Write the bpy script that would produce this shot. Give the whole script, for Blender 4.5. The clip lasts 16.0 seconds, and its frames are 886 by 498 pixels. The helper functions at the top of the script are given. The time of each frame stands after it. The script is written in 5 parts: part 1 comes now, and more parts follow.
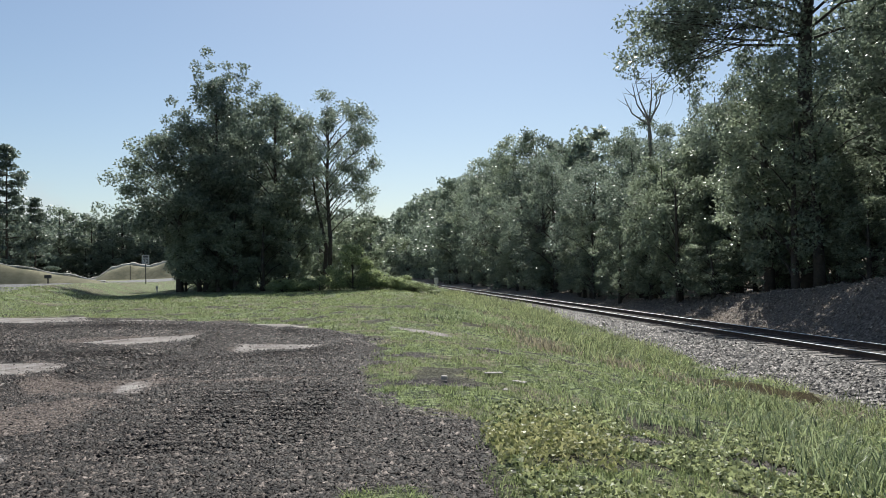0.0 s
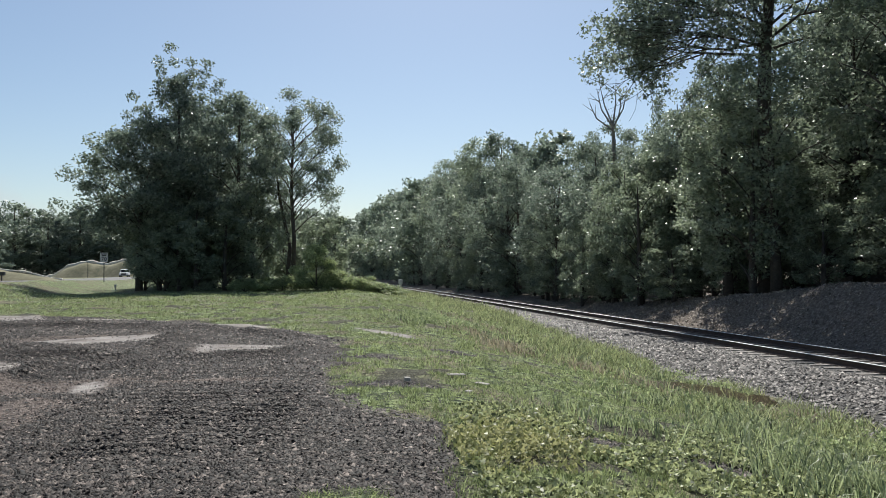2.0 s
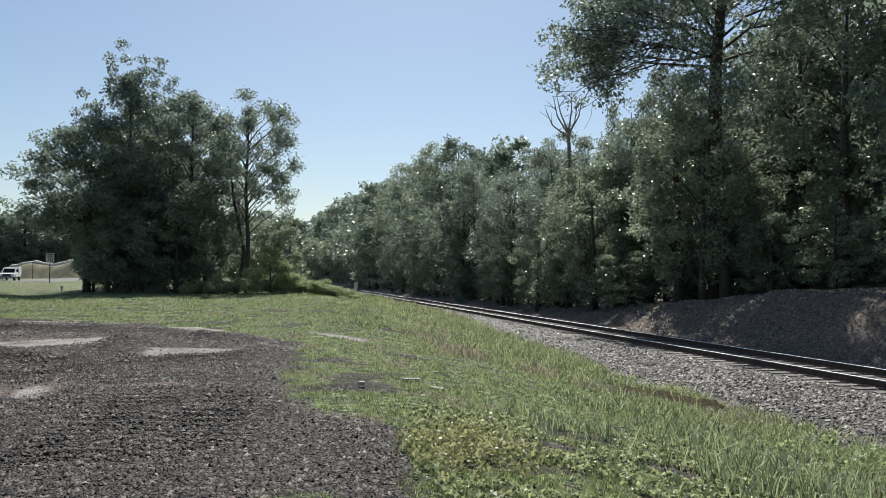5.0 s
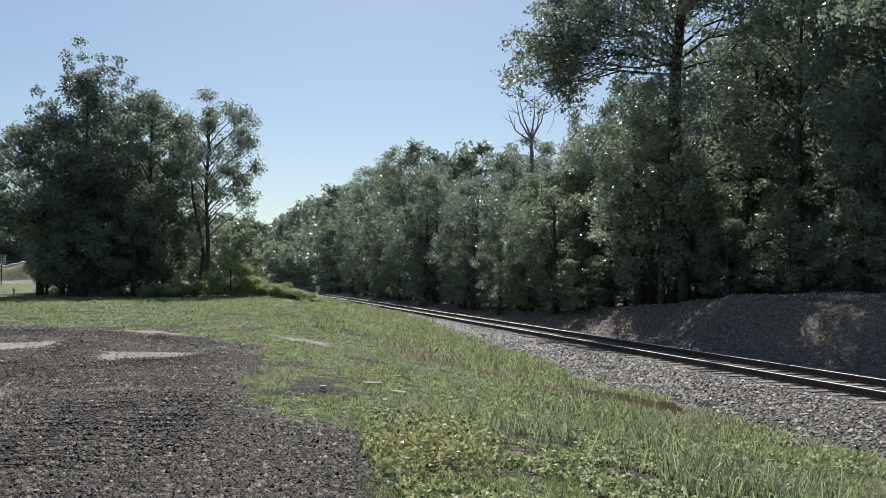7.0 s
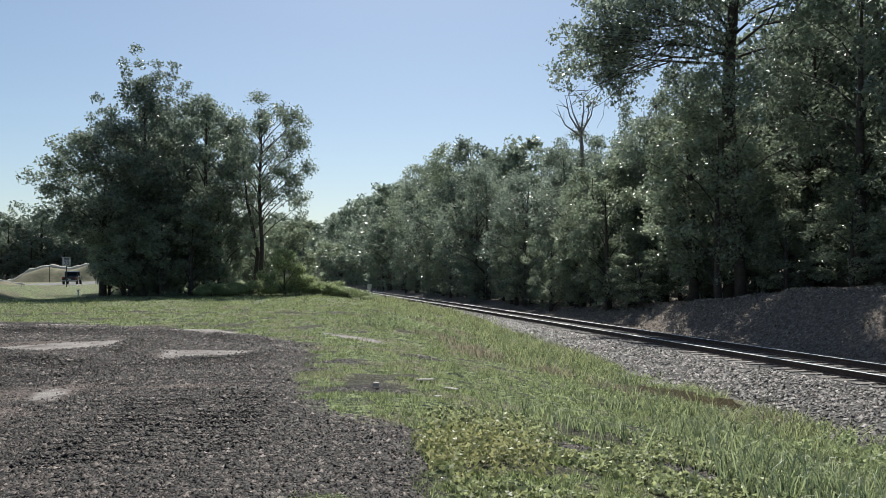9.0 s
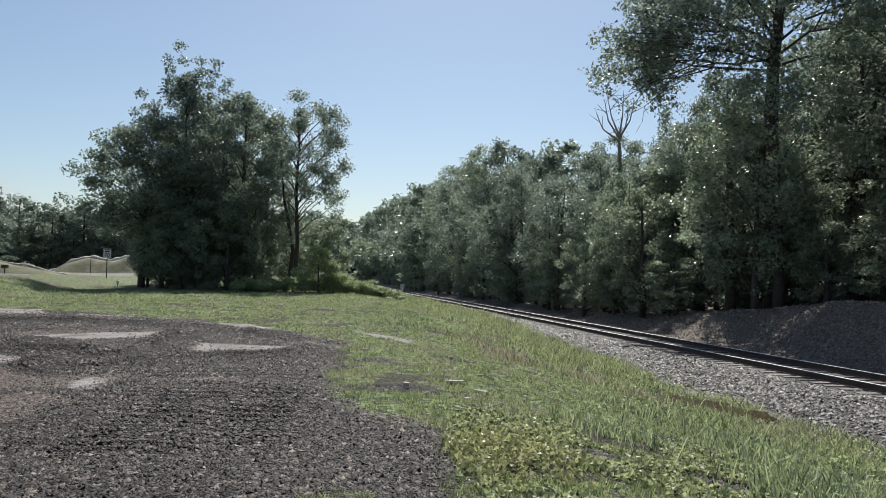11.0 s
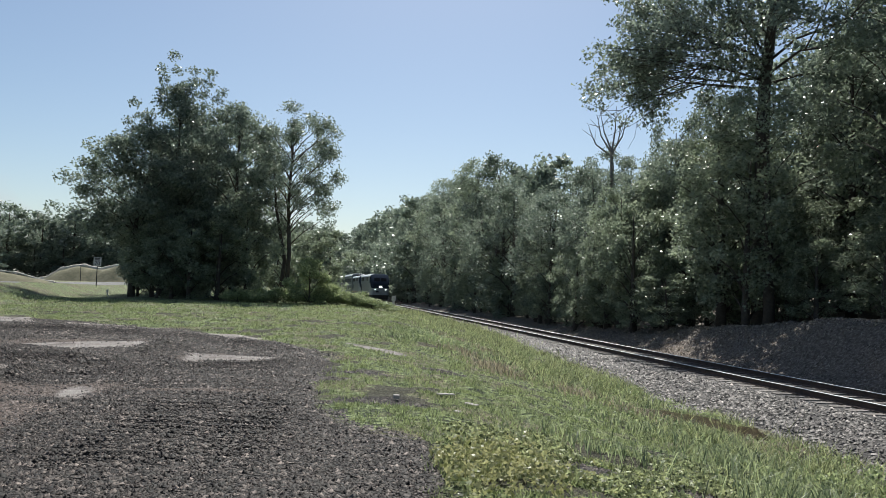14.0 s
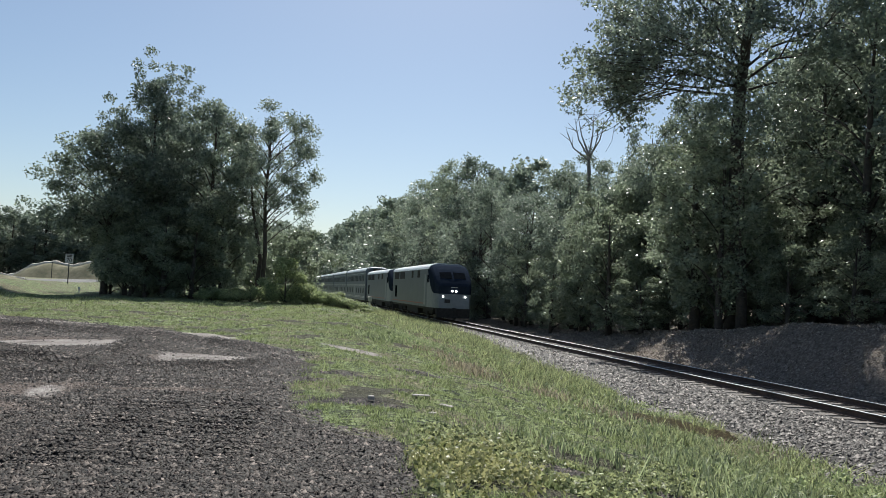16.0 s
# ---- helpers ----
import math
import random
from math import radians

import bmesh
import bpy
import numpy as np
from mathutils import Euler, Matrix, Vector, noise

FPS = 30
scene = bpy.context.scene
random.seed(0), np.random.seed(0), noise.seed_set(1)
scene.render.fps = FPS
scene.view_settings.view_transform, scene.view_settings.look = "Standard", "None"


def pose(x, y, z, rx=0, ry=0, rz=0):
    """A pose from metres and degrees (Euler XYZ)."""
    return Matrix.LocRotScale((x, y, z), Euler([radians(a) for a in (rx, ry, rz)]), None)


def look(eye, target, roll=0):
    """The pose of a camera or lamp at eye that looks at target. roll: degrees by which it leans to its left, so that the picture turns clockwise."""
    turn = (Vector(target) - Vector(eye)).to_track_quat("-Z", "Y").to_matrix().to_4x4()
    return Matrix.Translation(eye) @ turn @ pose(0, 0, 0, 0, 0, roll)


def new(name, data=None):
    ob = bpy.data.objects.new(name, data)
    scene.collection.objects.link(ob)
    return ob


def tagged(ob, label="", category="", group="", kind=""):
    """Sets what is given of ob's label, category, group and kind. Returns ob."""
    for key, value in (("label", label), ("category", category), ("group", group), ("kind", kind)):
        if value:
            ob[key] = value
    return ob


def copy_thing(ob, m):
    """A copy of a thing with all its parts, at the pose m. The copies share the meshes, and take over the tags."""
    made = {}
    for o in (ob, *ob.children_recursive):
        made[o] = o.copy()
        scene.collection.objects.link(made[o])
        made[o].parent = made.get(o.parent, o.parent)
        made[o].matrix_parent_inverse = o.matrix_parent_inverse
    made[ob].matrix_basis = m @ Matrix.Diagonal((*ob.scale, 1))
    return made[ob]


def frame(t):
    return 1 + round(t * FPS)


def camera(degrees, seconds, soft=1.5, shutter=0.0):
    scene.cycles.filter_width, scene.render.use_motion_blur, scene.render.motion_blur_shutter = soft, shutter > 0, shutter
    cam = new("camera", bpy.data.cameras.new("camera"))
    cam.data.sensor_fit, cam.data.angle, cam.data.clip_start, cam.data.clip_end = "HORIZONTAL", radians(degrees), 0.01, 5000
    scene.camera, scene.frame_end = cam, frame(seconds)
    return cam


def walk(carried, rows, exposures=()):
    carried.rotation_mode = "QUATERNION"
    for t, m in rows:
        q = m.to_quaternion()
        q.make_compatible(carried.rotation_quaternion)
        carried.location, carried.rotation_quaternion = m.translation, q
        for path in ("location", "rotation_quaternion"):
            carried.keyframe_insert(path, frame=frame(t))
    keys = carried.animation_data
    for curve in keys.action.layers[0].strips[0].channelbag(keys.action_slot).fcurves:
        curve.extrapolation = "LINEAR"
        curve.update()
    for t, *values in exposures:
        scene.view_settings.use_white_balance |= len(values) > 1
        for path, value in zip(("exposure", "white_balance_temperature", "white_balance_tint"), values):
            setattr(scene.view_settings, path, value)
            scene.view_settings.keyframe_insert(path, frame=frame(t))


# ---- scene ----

# ---- camera: a hand-held pan from one standing place ----
cam = camera(60.0, 16.0, soft=0.5)
EYE = 1.6
TURNS = [
    (0.0, 91.53, 1.20, 0.03), (0.5, 91.53, 0.80, 0.10), (1.0, 91.55, 0.78, -0.55), (1.5, 91.57, 0.64, -1.90),
    (2.0, 91.60, 0.57, -2.63), (2.5, 91.61, 0.38, -2.65), (3.0, 91.64, 0.22, -2.66), (3.5, 91.68, 0.19, -3.00),
    (4.0, 91.71, 0.09, -3.55), (6.3, 92.13, -0.17, -8.60), (6.5, 92.14, -0.25, -8.66), (7.0, 92.17, -0.16, -8.71),
    (7.5, 92.12, -0.12, -8.58), (8.0, 91.99, -0.13, -7.75), (8.5, 92.00, 0.11, -6.11), (9.0, 91.94, 0.52, -4.93),
    (9.5, 91.82, 0.38, -3.62), (9.7, 91.79, 0.05, -3.14), (12.0, 92.31, -1.60, -2.65), (12.5, 92.46, -1.75, -2.68),
    (13.0, 92.82, -1.71, -2.75), (13.5, 92.96, -1.75, -2.97), (14.0, 93.00, -1.83, -3.10), (14.5, 93.03, -2.10, -3.54),
    (15.0, 93.10, -2.25, -3.89), (15.5, 93.11, -2.45, -4.38), (16.0, 93.16, -2.46, -4.85),
]
walk(cam, [(t, pose(0, 0, EYE, rx, ry, rz)) for t, rx, ry, rz in TURNS], [(0.0, 0.44, 6250, 7), (16.0, 0.40, 6250, 7)])

# ---- daylight ----
SUN_AZ, SUN_EL = 5.0, 50.0
world = bpy.data.worlds.new("sky")
scene.world = world
world.use_nodes = True
wn, wl = world.node_tree.nodes, world.node_tree.links
wn.clear()
sky = wn.new("ShaderNodeTexSky")
sky.sky_type, sky.sun_disc = "NISHITA", False
sky.sun_elevation, sky.sun_rotation = radians(SUN_EL), radians(SUN_AZ)
sky.air_density, sky.dust_density, sky.ozone_density = 1.0, 0.8, 1.0
back = wn.new("ShaderNodeBackground")
back.inputs["Strength"].default_value = 0.073
# low fair-weather cloud near the horizon
geo = wn.new("ShaderNodeTexCoord")
sep = wn.new("ShaderNodeSeparateXYZ")
wl.new(geo.outputs["Generated"], sep.inputs[0])
puff = wn.new("ShaderNodeTexNoise")
puff.inputs["Scale"].default_value, puff.inputs["Detail"].default_value = 9.0, 6.0
wl.new(geo.outputs["Generated"], puff.inputs["Vector"])
shape = wn.new("ShaderNodeMapRange")
shape.inputs["From Min"].default_value, shape.inputs["From Max"].default_value = 0.46, 0.60
wl.new(puff.outputs[0], shape.inputs["Value"])
low = wn.new("ShaderNodeMapRange")
low.inputs["From Min"].default_value, low.inputs["From Max"].default_value = 0.115, 0.06
wl.new(sep.outputs["Z"], low.inputs["Value"])
amount = wn.new("ShaderNodeMath")
amount.operation = "MULTIPLY"
wl.new(shape.outputs[0], amount.inputs[0]), wl.new(low.outputs[0], amount.inputs[1])
cloud = wn.new("ShaderNodeMix")
cloud.data_type = "RGBA"
cloud.inputs[7].default_value = (6.6, 6.6, 6.7, 1)
wl.new(amount.outputs[0], cloud.inputs[0]), wl.new(sky.outputs[0], cloud.inputs[6])
wl.new(cloud.outputs[2], back.inputs[0])
wl.new(back.outputs[0], wn.new("ShaderNodeOutputWorld").inputs[0])
sun = new("sun", bpy.data.lights.new("sun", "SUN"))
sun.data.energy, sun.data.angle, sun.data.color = 5.0, radians(0.55), (1.0, 0.95, 0.87)
to_sun = Vector((math.sin(radians(SUN_AZ)) * math.cos(radians(SUN_EL)), math.cos(radians(SUN_AZ)) * math.cos(radians(SUN_EL)), math.sin(radians(SUN_EL))))
sun.matrix_world = look(to_sun * 100, (0, 0, 0))

# ---- materials ----


def material(name, colours, scale=4.0, rough=0.8, metal=0.0, bump=0.0, bump_scale=30.0, detail=6.0, spec=0.5, vary=0.0, island=False):
    """A surface with two scales of colour noise, fine relief, and a shift of brightness from piece to piece."""
    m = bpy.data.materials.new(name)
    m.use_nodes = True
    n, l = m.node_tree.nodes, m.node_tree.links
    b = n["Principled BSDF"]
    co = n.new("ShaderNodeTexCoord")
    tex = n.new("ShaderNodeTexNoise")
    tex.inputs["Scale"].default_value, tex.inputs["Detail"].default_value, tex.inputs["Roughness"].default_value = scale, detail, 0.65
    l.new(co.outputs["Object"], tex.inputs["Vector"])
    ramp = n.new("ShaderNodeValToRGB")
    l.new(tex.outputs[0], ramp.inputs[0])
    es = ramp.color_ramp.elements
    while len(es) < len(colours):
        es.new(0.5)
    for i, c in enumerate(colours):
        es[i].position = 0.3 + 0.4 * i / max(1, len(colours) - 1)
        es[i].color = (*c, 1)
    out = ramp.outputs[0]
    if vary:
        if island:
            rnd = n.new("ShaderNodeNewGeometry").outputs["Random Per Island"]
        else:
            rnd = n.new("ShaderNodeObjectInfo").outputs["Random"]
        mr = n.new("ShaderNodeMapRange")
        mr.inputs["To Min"].default_value, mr.inputs["To Max"].default_value = 1 - vary, 1 + vary
        l.new(rnd, mr.inputs["Value"])
        hs = n.new("ShaderNodeHueSaturation")
        l.new(mr.outputs[0], hs.inputs["Value"])
        l.new(out, hs.inputs["Color"])
        out = hs.outputs[0]
    l.new(out, b.inputs["Base Color"])
    b.inputs["Roughness"].default_value, b.inputs["Metallic"].default_value, b.inputs["Specular IOR Level"].default_value = rough, metal, spec
    if bump:
        fine = n.new("ShaderNodeTexNoise")
        fine.inputs["Scale"].default_value, fine.inputs["Detail"].default_value = bump_scale, 4
        l.new(co.outputs["Object"], fine.inputs["Vector"])
        bp = n.new("ShaderNodeBump")
        bp.inputs["Strength"].default_value, bp.inputs["Distance"].default_value = bump, 0.5 / bump_scale
        l.new(fine.outputs[0], bp.inputs["Height"])
        l.new(bp.outputs[0], b.inputs["Normal"])
    return m


def leaf_material(name, dark, light, passing=0.35, rough=0.45):
    """Leaves: a colour of its own for each leaf, gloss, and light that comes through."""
    m = bpy.data.materials.new(name)
    m.use_nodes = True
    n, l = m.node_tree.nodes, m.node_tree.links
    b, out = n["Principled BSDF"], n["Material Output"]
    ramp = n.new("ShaderNodeValToRGB")
    ramp.color_ramp.elements[0].color, ramp.color_ramp.elements[1].color = (*dark, 1), (*light, 1)
    l.new(n.new("ShaderNodeNewGeometry").outputs["Random Per Island"], ramp.inputs[0])
    l.new(ramp.outputs[0], b.inputs["Base Color"])
    b.inputs["Roughness"].default_value, b.inputs["Specular IOR Level"].default_value = rough, 0.5
    tr = n.new("ShaderNodeBsdfTranslucent")
    l.new(ramp.outputs[0], tr.inputs["Color"])
    mix = n.new("ShaderNodeMixShader")
    mix.inputs[0].default_value = passing
    l.new(b.outputs[0], mix.inputs[1])
    l.new(tr.outputs[0], mix.inputs[2])
    l.new(mix.outputs[0], out.inputs["Surface"])
    return m


def glowing(name, colour, strength):
    m = material(name, [colour, colour], rough=0.2)
    b = m.node_tree.nodes["Principled BSDF"]
    b.inputs["Emission Color"].default_value, b.inputs["Emission Strength"].default_value = (*colour, 1), strength
    return m


def ground_material():
    """Grass, gravel, leaf litter and bare earth on one sheet; masks of the sheet, roughened by noise, say where each lies."""
    m = bpy.data.materials.new("ground")
    m.use_nodes = True
    n, l = m.node_tree.nodes, m.node_tree.links
    b = n["Principled BSDF"]
    co = n.new("ShaderNodeTexCoord").outputs["Object"]

    def noise_tex(scale, detail=5.0):
        t = n.new("ShaderNodeTexNoise")
        t.inputs["Scale"].default_value, t.inputs["Detail"].default_value, t.inputs["Roughness"].default_value = scale, detail, 0.68
        l.new(co, t.inputs["Vector"])
        return t.outputs[0]

    def ramp(fac, stops):
        r = n.new("ShaderNodeValToRGB")
        es = r.color_ramp.elements
        while len(es) < len(stops):
            es.new(0.5)
        for e, (p, c) in zip(es, stops):
            e.position, e.color = p, (*c, 1)
        l.new(fac, r.inputs[0])
        return r.outputs[0]

    def mask(name, rag):
        at = n.new("ShaderNodeAttribute")
        at.attribute_name = name
        add = n.new("ShaderNodeMath")
        add.operation = "MULTIPLY_ADD"
        l.new(noise_tex(1.7, 8.0), add.inputs[0])
        add.inputs[1].default_value = rag
        l.new(at.outputs["Fac"], add.inputs[2])
        mr = n.new("ShaderNodeMapRange")
        mr.inputs["From Min"].default_value, mr.inputs["From Max"].default_value = 0.42 + rag / 2, 0.58 + rag / 2
        l.new(add.outputs[0], mr.inputs["Value"])
        return mr.outputs[0]

    def mix(fac, a, c):
        x = n.new("ShaderNodeMix")
        x.data_type = "RGBA"
        l.new(fac, x.inputs[0]), l.new(a, x.inputs[6]), l.new(c, x.inputs[7])
        return x.outputs[2]

    green = ramp(noise_tex(9.0, 9.0), [(0.42, (0.022, 0.027, 0.016)), (0.49, (0.13, 0.165, 0.068)), (0.57, (0.31, 0.37, 0.16))])
    dry = ramp(noise_tex(16.0, 8.0), [(0.40, (0.05, 0.043, 0.03)), (0.5, (0.17, 0.15, 0.09)), (0.62, (0.36, 0.33, 0.20))])
    patch = ramp(noise_tex(0.55, 7.0), [(0.46, (0, 0, 0)), (0.60, (1, 1, 1))])
    grass = mix(patch, green, dry)
    cells = n.new("ShaderNodeTexVoronoi")
    cells.inputs["Scale"].default_value = 36.0
    l.new(co, cells.inputs["Vector"])
    tone = n.new("ShaderNodeSeparateColor")
    l.new(cells.outputs["Color"], tone.inputs[0])
    stone = ramp(tone.outputs[0], [(0.15, (0.006, 0.005, 0.0045)), (0.65, (0.024, 0.0195, 0.0177)), (0.97, (0.17, 0.14, 0.123))])
    earth = ramp(noise_tex(0.8, 6.0), [(0.4, (0.026, 0.021, 0.019)), (0.62, (0.10, 0.078, 0.068))])
    gravel = mix(ramp(noise_tex(2.6, 6.0), [(0.42, (0, 0, 0)), (0.7, (0.6, 0.6, 0.6))]), stone, earth)
    litter = ramp(noise_tex(9.0, 9.0), [(0.3, (0.06, 0.05, 0.04)), (0.52, (0.22, 0.18, 0.15)), (0.7, (0.44, 0.38, 0.33))])
    sand = ramp(noise_tex(3.0, 6.0), [(0.3, (0.36, 0.30, 0.22)), (0.7, (0.62, 0.56, 0.46))])
    tarmac = ramp(noise_tex(5.0, 6.0), [(0.3, (0.19, 0.185, 0.18)), (0.7, (0.27, 0.26, 0.25))])
    straw = ramp(noise_tex(1.2, 8.0), [(0.3, (0.13, 0.14, 0.07)), (0.7, (0.28, 0.26, 0.16))])
    fines = ramp(noise_tex(21.0, 9.0), [(0.36, (0.04, 0.03, 0.026)), (0.5, (0.14, 0.108, 0.091)), (0.64, (0.32, 0.26, 0.222))])
    gravel = mix(mask("dust", 0.5), gravel, fines)
    soil = ramp(noise_tex(24.0, 8.0), [(0.4, (0.022, 0.02, 0.013)), (0.52, (0.075, 0.072, 0.042)), (0.64, (0.20, 0.19, 0.115))])
    grass = mix(mask("bare", 0.6), grass, soil)
    c = mix(mask("gravel", 0.5), grass, gravel)
    slab = ramp(noise_tex(1.9, 9.0), [(0.32, (0.16, 0.135, 0.122)), (0.48, (0.34, 0.30, 0.275)), (0.68, (0.50, 0.455, 0.42))])
    c = mix(mask("patch", 0.4), c, slab)
    c = mix(mask("litter", 0.35), c, litter)
    c = mix(mask("straw", 0.3), c, straw)
    c = mix(mask("sand", 0.2), c, sand)
    c = mix(mask("tarmac", 0.05), c, tarmac)
    l.new(c, b.inputs["Base Color"])
    b.inputs["Roughness"].default_value, b.inputs["Specular IOR Level"].default_value = 0.9, 0.3
    bp = n.new("ShaderNodeBump")
    bp.inputs["Strength"].default_value, bp.inputs["Distance"].default_value = 1.0, 0.05
    relief = n.new("ShaderNodeMath")
    relief.operation = "SUBTRACT"
    l.new(noise_tex(28.0, 6.0), relief.inputs[0]), l.new(cells.outputs["Distance"], relief.inputs[1])
    l.new(relief.outputs[0], bp.inputs["Height"])
    l.new(bp.outputs[0], b.inputs["Normal"])
    return m


M_GROUND = ground_material()
M_STONE = material("crushed stone", [(0.005, 0.004, 0.0036), (0.026, 0.0205, 0.018), (0.21, 0.17, 0.148)], scale=9, rough=0.7, spec=0.2, vary=0.95, island=True)
M_BALLAST = material("ballast stone", [(0.018, 0.0155, 0.0145), (0.09, 0.079, 0.073), (0.32, 0.285, 0.26)], scale=7, rough=0.66, spec=0.35, vary=0.85, island=True)
# darker than the loose stones: the shade of their gaps is in this colour
M_BED = material("ballast bed", [(0.012, 0.0105, 0.01), (0.035, 0.031, 0.029), (0.09, 0.08, 0.075)], scale=14, rough=0.9, bump=1.0, bump_scale=22)
M_CONCRETE = material("worn concrete", [(0.26, 0.225, 0.20), (0.36, 0.33, 0.30), (0.46, 0.43, 0.39)], scale=1.6, rough=0.85, bump=0.4, bump_scale=40)
# near-white and barely metallic: the reflected glint is put into the colour
M_RAIL_GLINT = material("worn rail steel with painted glint", [(0.66, 0.66, 0.65), (0.82, 0.82, 0.81)], scale=3, rough=0.45, metal=0.25)
M_RUST = material("rusty rail side", [(0.045, 0.03, 0.024), (0.10, 0.065, 0.05)], scale=6, rough=0.85, bump=0.3)
M_TIE = material("weathered sleeper", [(0.06, 0.05, 0.043), (0.15, 0.13, 0.115), (0.24, 0.215, 0.195)], scale=5, rough=0.85, bump=0.5, bump_scale=18, vary=0.25)
M_BARK = material("bark", [(0.04, 0.033, 0.028), (0.10, 0.085, 0.07)], scale=5, rough=0.9, bump=0.8, bump_scale=14)
M_PALE_BARK = material("pale bark", [(0.16, 0.14, 0.12), (0.36, 0.33, 0.29)], scale=4, rough=0.9, bump=0.6, bump_scale=14)
M_LEAF = leaf_material("leaves", (0.115, 0.148, 0.108), (0.32, 0.37, 0.285), 0.54, 0.36)
M_LEAF_DARK = leaf_material("dark leaves", (0.095, 0.128, 0.098), (0.27, 0.315, 0.245), 0.54, 0.36)
M_LEAF_LIGHT = leaf_material("light leaves", (0.15, 0.185, 0.12), (0.37, 0.42, 0.30), 0.52, 0.30)
M_NEEDLE = leaf_material("needles", (0.085, 0.115, 0.09), (0.21, 0.25, 0.20), 0.5, 0.4)
M_BUSH = leaf_material("bush leaves", (0.13, 0.175, 0.075), (0.48, 0.54, 0.28), 0.55, 0.55)
M_GRASS = leaf_material("grass blades", (0.07, 0.095, 0.035), (0.45, 0.51, 0.24), 0.5, 0.5)
M_WEED = leaf_material("dry weeds", (0.03, 0.042, 0.015), (0.60, 0.64, 0.33), 0.42, 0.5)

M_STRAW = leaf_material("bleached grass", (0.14, 0.115, 0.075), (0.55, 0.48, 0.34), 0.35, 0.6)
M_TUFT = leaf_material("long grass", (0.07, 0.10, 0.045), (0.46, 0.52, 0.28), 0.45, 0.45)
M_YELLOW = leaf_material("yellow leaves", (0.15, 0.17, 0.06), (0.50, 0.48, 0.24), 0.45, 0.4)
M_LITTER = leaf_material("fallen leaves", (0.10, 0.08, 0.065), (0.50, 0.43, 0.36), 0.25, 0.7)
M_MUD = material("muddy water", [(0.05, 0.038, 0.024), (0.085, 0.065, 0.042)], scale=1.5, rough=0.12)

# ---- mesh helpers ----
rng = np.random.default_rng(7)


def mesh_np(name, verts, faces):
    """A mesh from arrays; all faces have the same number of corners."""
    me = bpy.data.meshes.new(name)
    v, f = np.asarray(verts, np.float32), np.asarray(faces, np.int32)
    me.vertices.add(len(v))
    me.vertices.foreach_set("co", v.ravel())
    me.loops.add(f.size)
    me.loops.foreach_set("vertex_index", f.ravel())
    me.polygons.add(len(f))
    me.polygons.foreach_set("loop_start", np.arange(len(f), dtype=np.int32) * f.shape[1])
    me.update(calc_edges=True)
    return me


def part(name, bm, mat_, parent=None, label="", smooth=False):
    """Links a bmesh (or a mesh) as one mesh object under a thing or a part."""
    if isinstance(bm, bpy.types.Mesh):
        me = bm
    else:
        me = bpy.data.meshes.new(name)
        bmesh.ops.recalc_face_normals(bm, faces=bm.faces)
        bm.to_mesh(me)
        bm.free()
    if smooth:
        me.polygons.foreach_set("use_smooth", [True] * len(me.polygons))
    if not me.materials:
        me.materials.append(mat_)
    ob = new(name, me)
    ob.parent = parent
    return tagged(ob, label)


def box(bm, x0, y0, z0, x1, y1, z1, bevel=0.0):
    r = bmesh.ops.create_cube(bm, size=1)
    for v in r["verts"]:
        v.co = Vector((x0 + (v.co.x + 0.5) * (x1 - x0), y0 + (v.co.y + 0.5) * (y1 - y0), z0 + (v.co.z + 0.5) * (z1 - z0)))
    if bevel:
        es = list({e for v in r["verts"] for e in v.link_edges})
        bmesh.ops.bevel(bm, geom=es, offset=bevel, segments=2, affect="EDGES", profile=0.6)
    return bm


def boxed(*a, bevel=0.0):
    return box(bmesh.new(), *a, bevel=bevel)


def disc(radius, depth, axis="x", at=(0, 0, 0), sides=20, bm=None):
    """A short cylinder round an axis."""
    bm = bm or bmesh.new()
    r = bmesh.ops.create_cone(bm, cap_ends=True, segments=sides, radius1=radius, radius2=radius, depth=depth)
    turn = {"x": Euler((0, radians(90), 0)), "y": Euler((radians(90), 0, 0)), "z": Euler((0, 0, 0))}[axis].to_matrix().to_4x4()
    bmesh.ops.transform(bm, matrix=Matrix.Translation(at) @ turn, verts=r["verts"])
    return bm


def loft(sections, cap=True, bm=None):
    """A skin over rings of equally many points."""
    bm = bm or bmesh.new()
    rings = [[bm.verts.new(p) for p in s] for s in sections]
    k = len(rings[0])
    for a, b in zip(rings, rings[1:]):
        for i in range(k):
            bm.faces.new((a[i], a[(i + 1) % k], b[(i + 1) % k], b[i]))
    if cap:
        bm.faces.new(rings[0][::-1])
        bm.faces.new(rings[-1])
    return bm


def tube(bm, pts, radii, sides=7):
    """A tapered limb along a line of points."""
    pts = [Vector(p) for p in pts]
    rings = []
    for i, p in enumerate(pts):
        d = (pts[min(i + 1, len(pts) - 1)] - pts[max(i - 1, 0)]).normalized()
        s = d.cross(Vector((0.3, 1, 0.1))).normalized()
        t = d.cross(s)
        rings.append([p + (s * math.cos(a) + t * math.sin(a)) * radii[i] for a in (2 * math.pi * k / sides for k in range(sides))])
    loft(rings, True, bm)


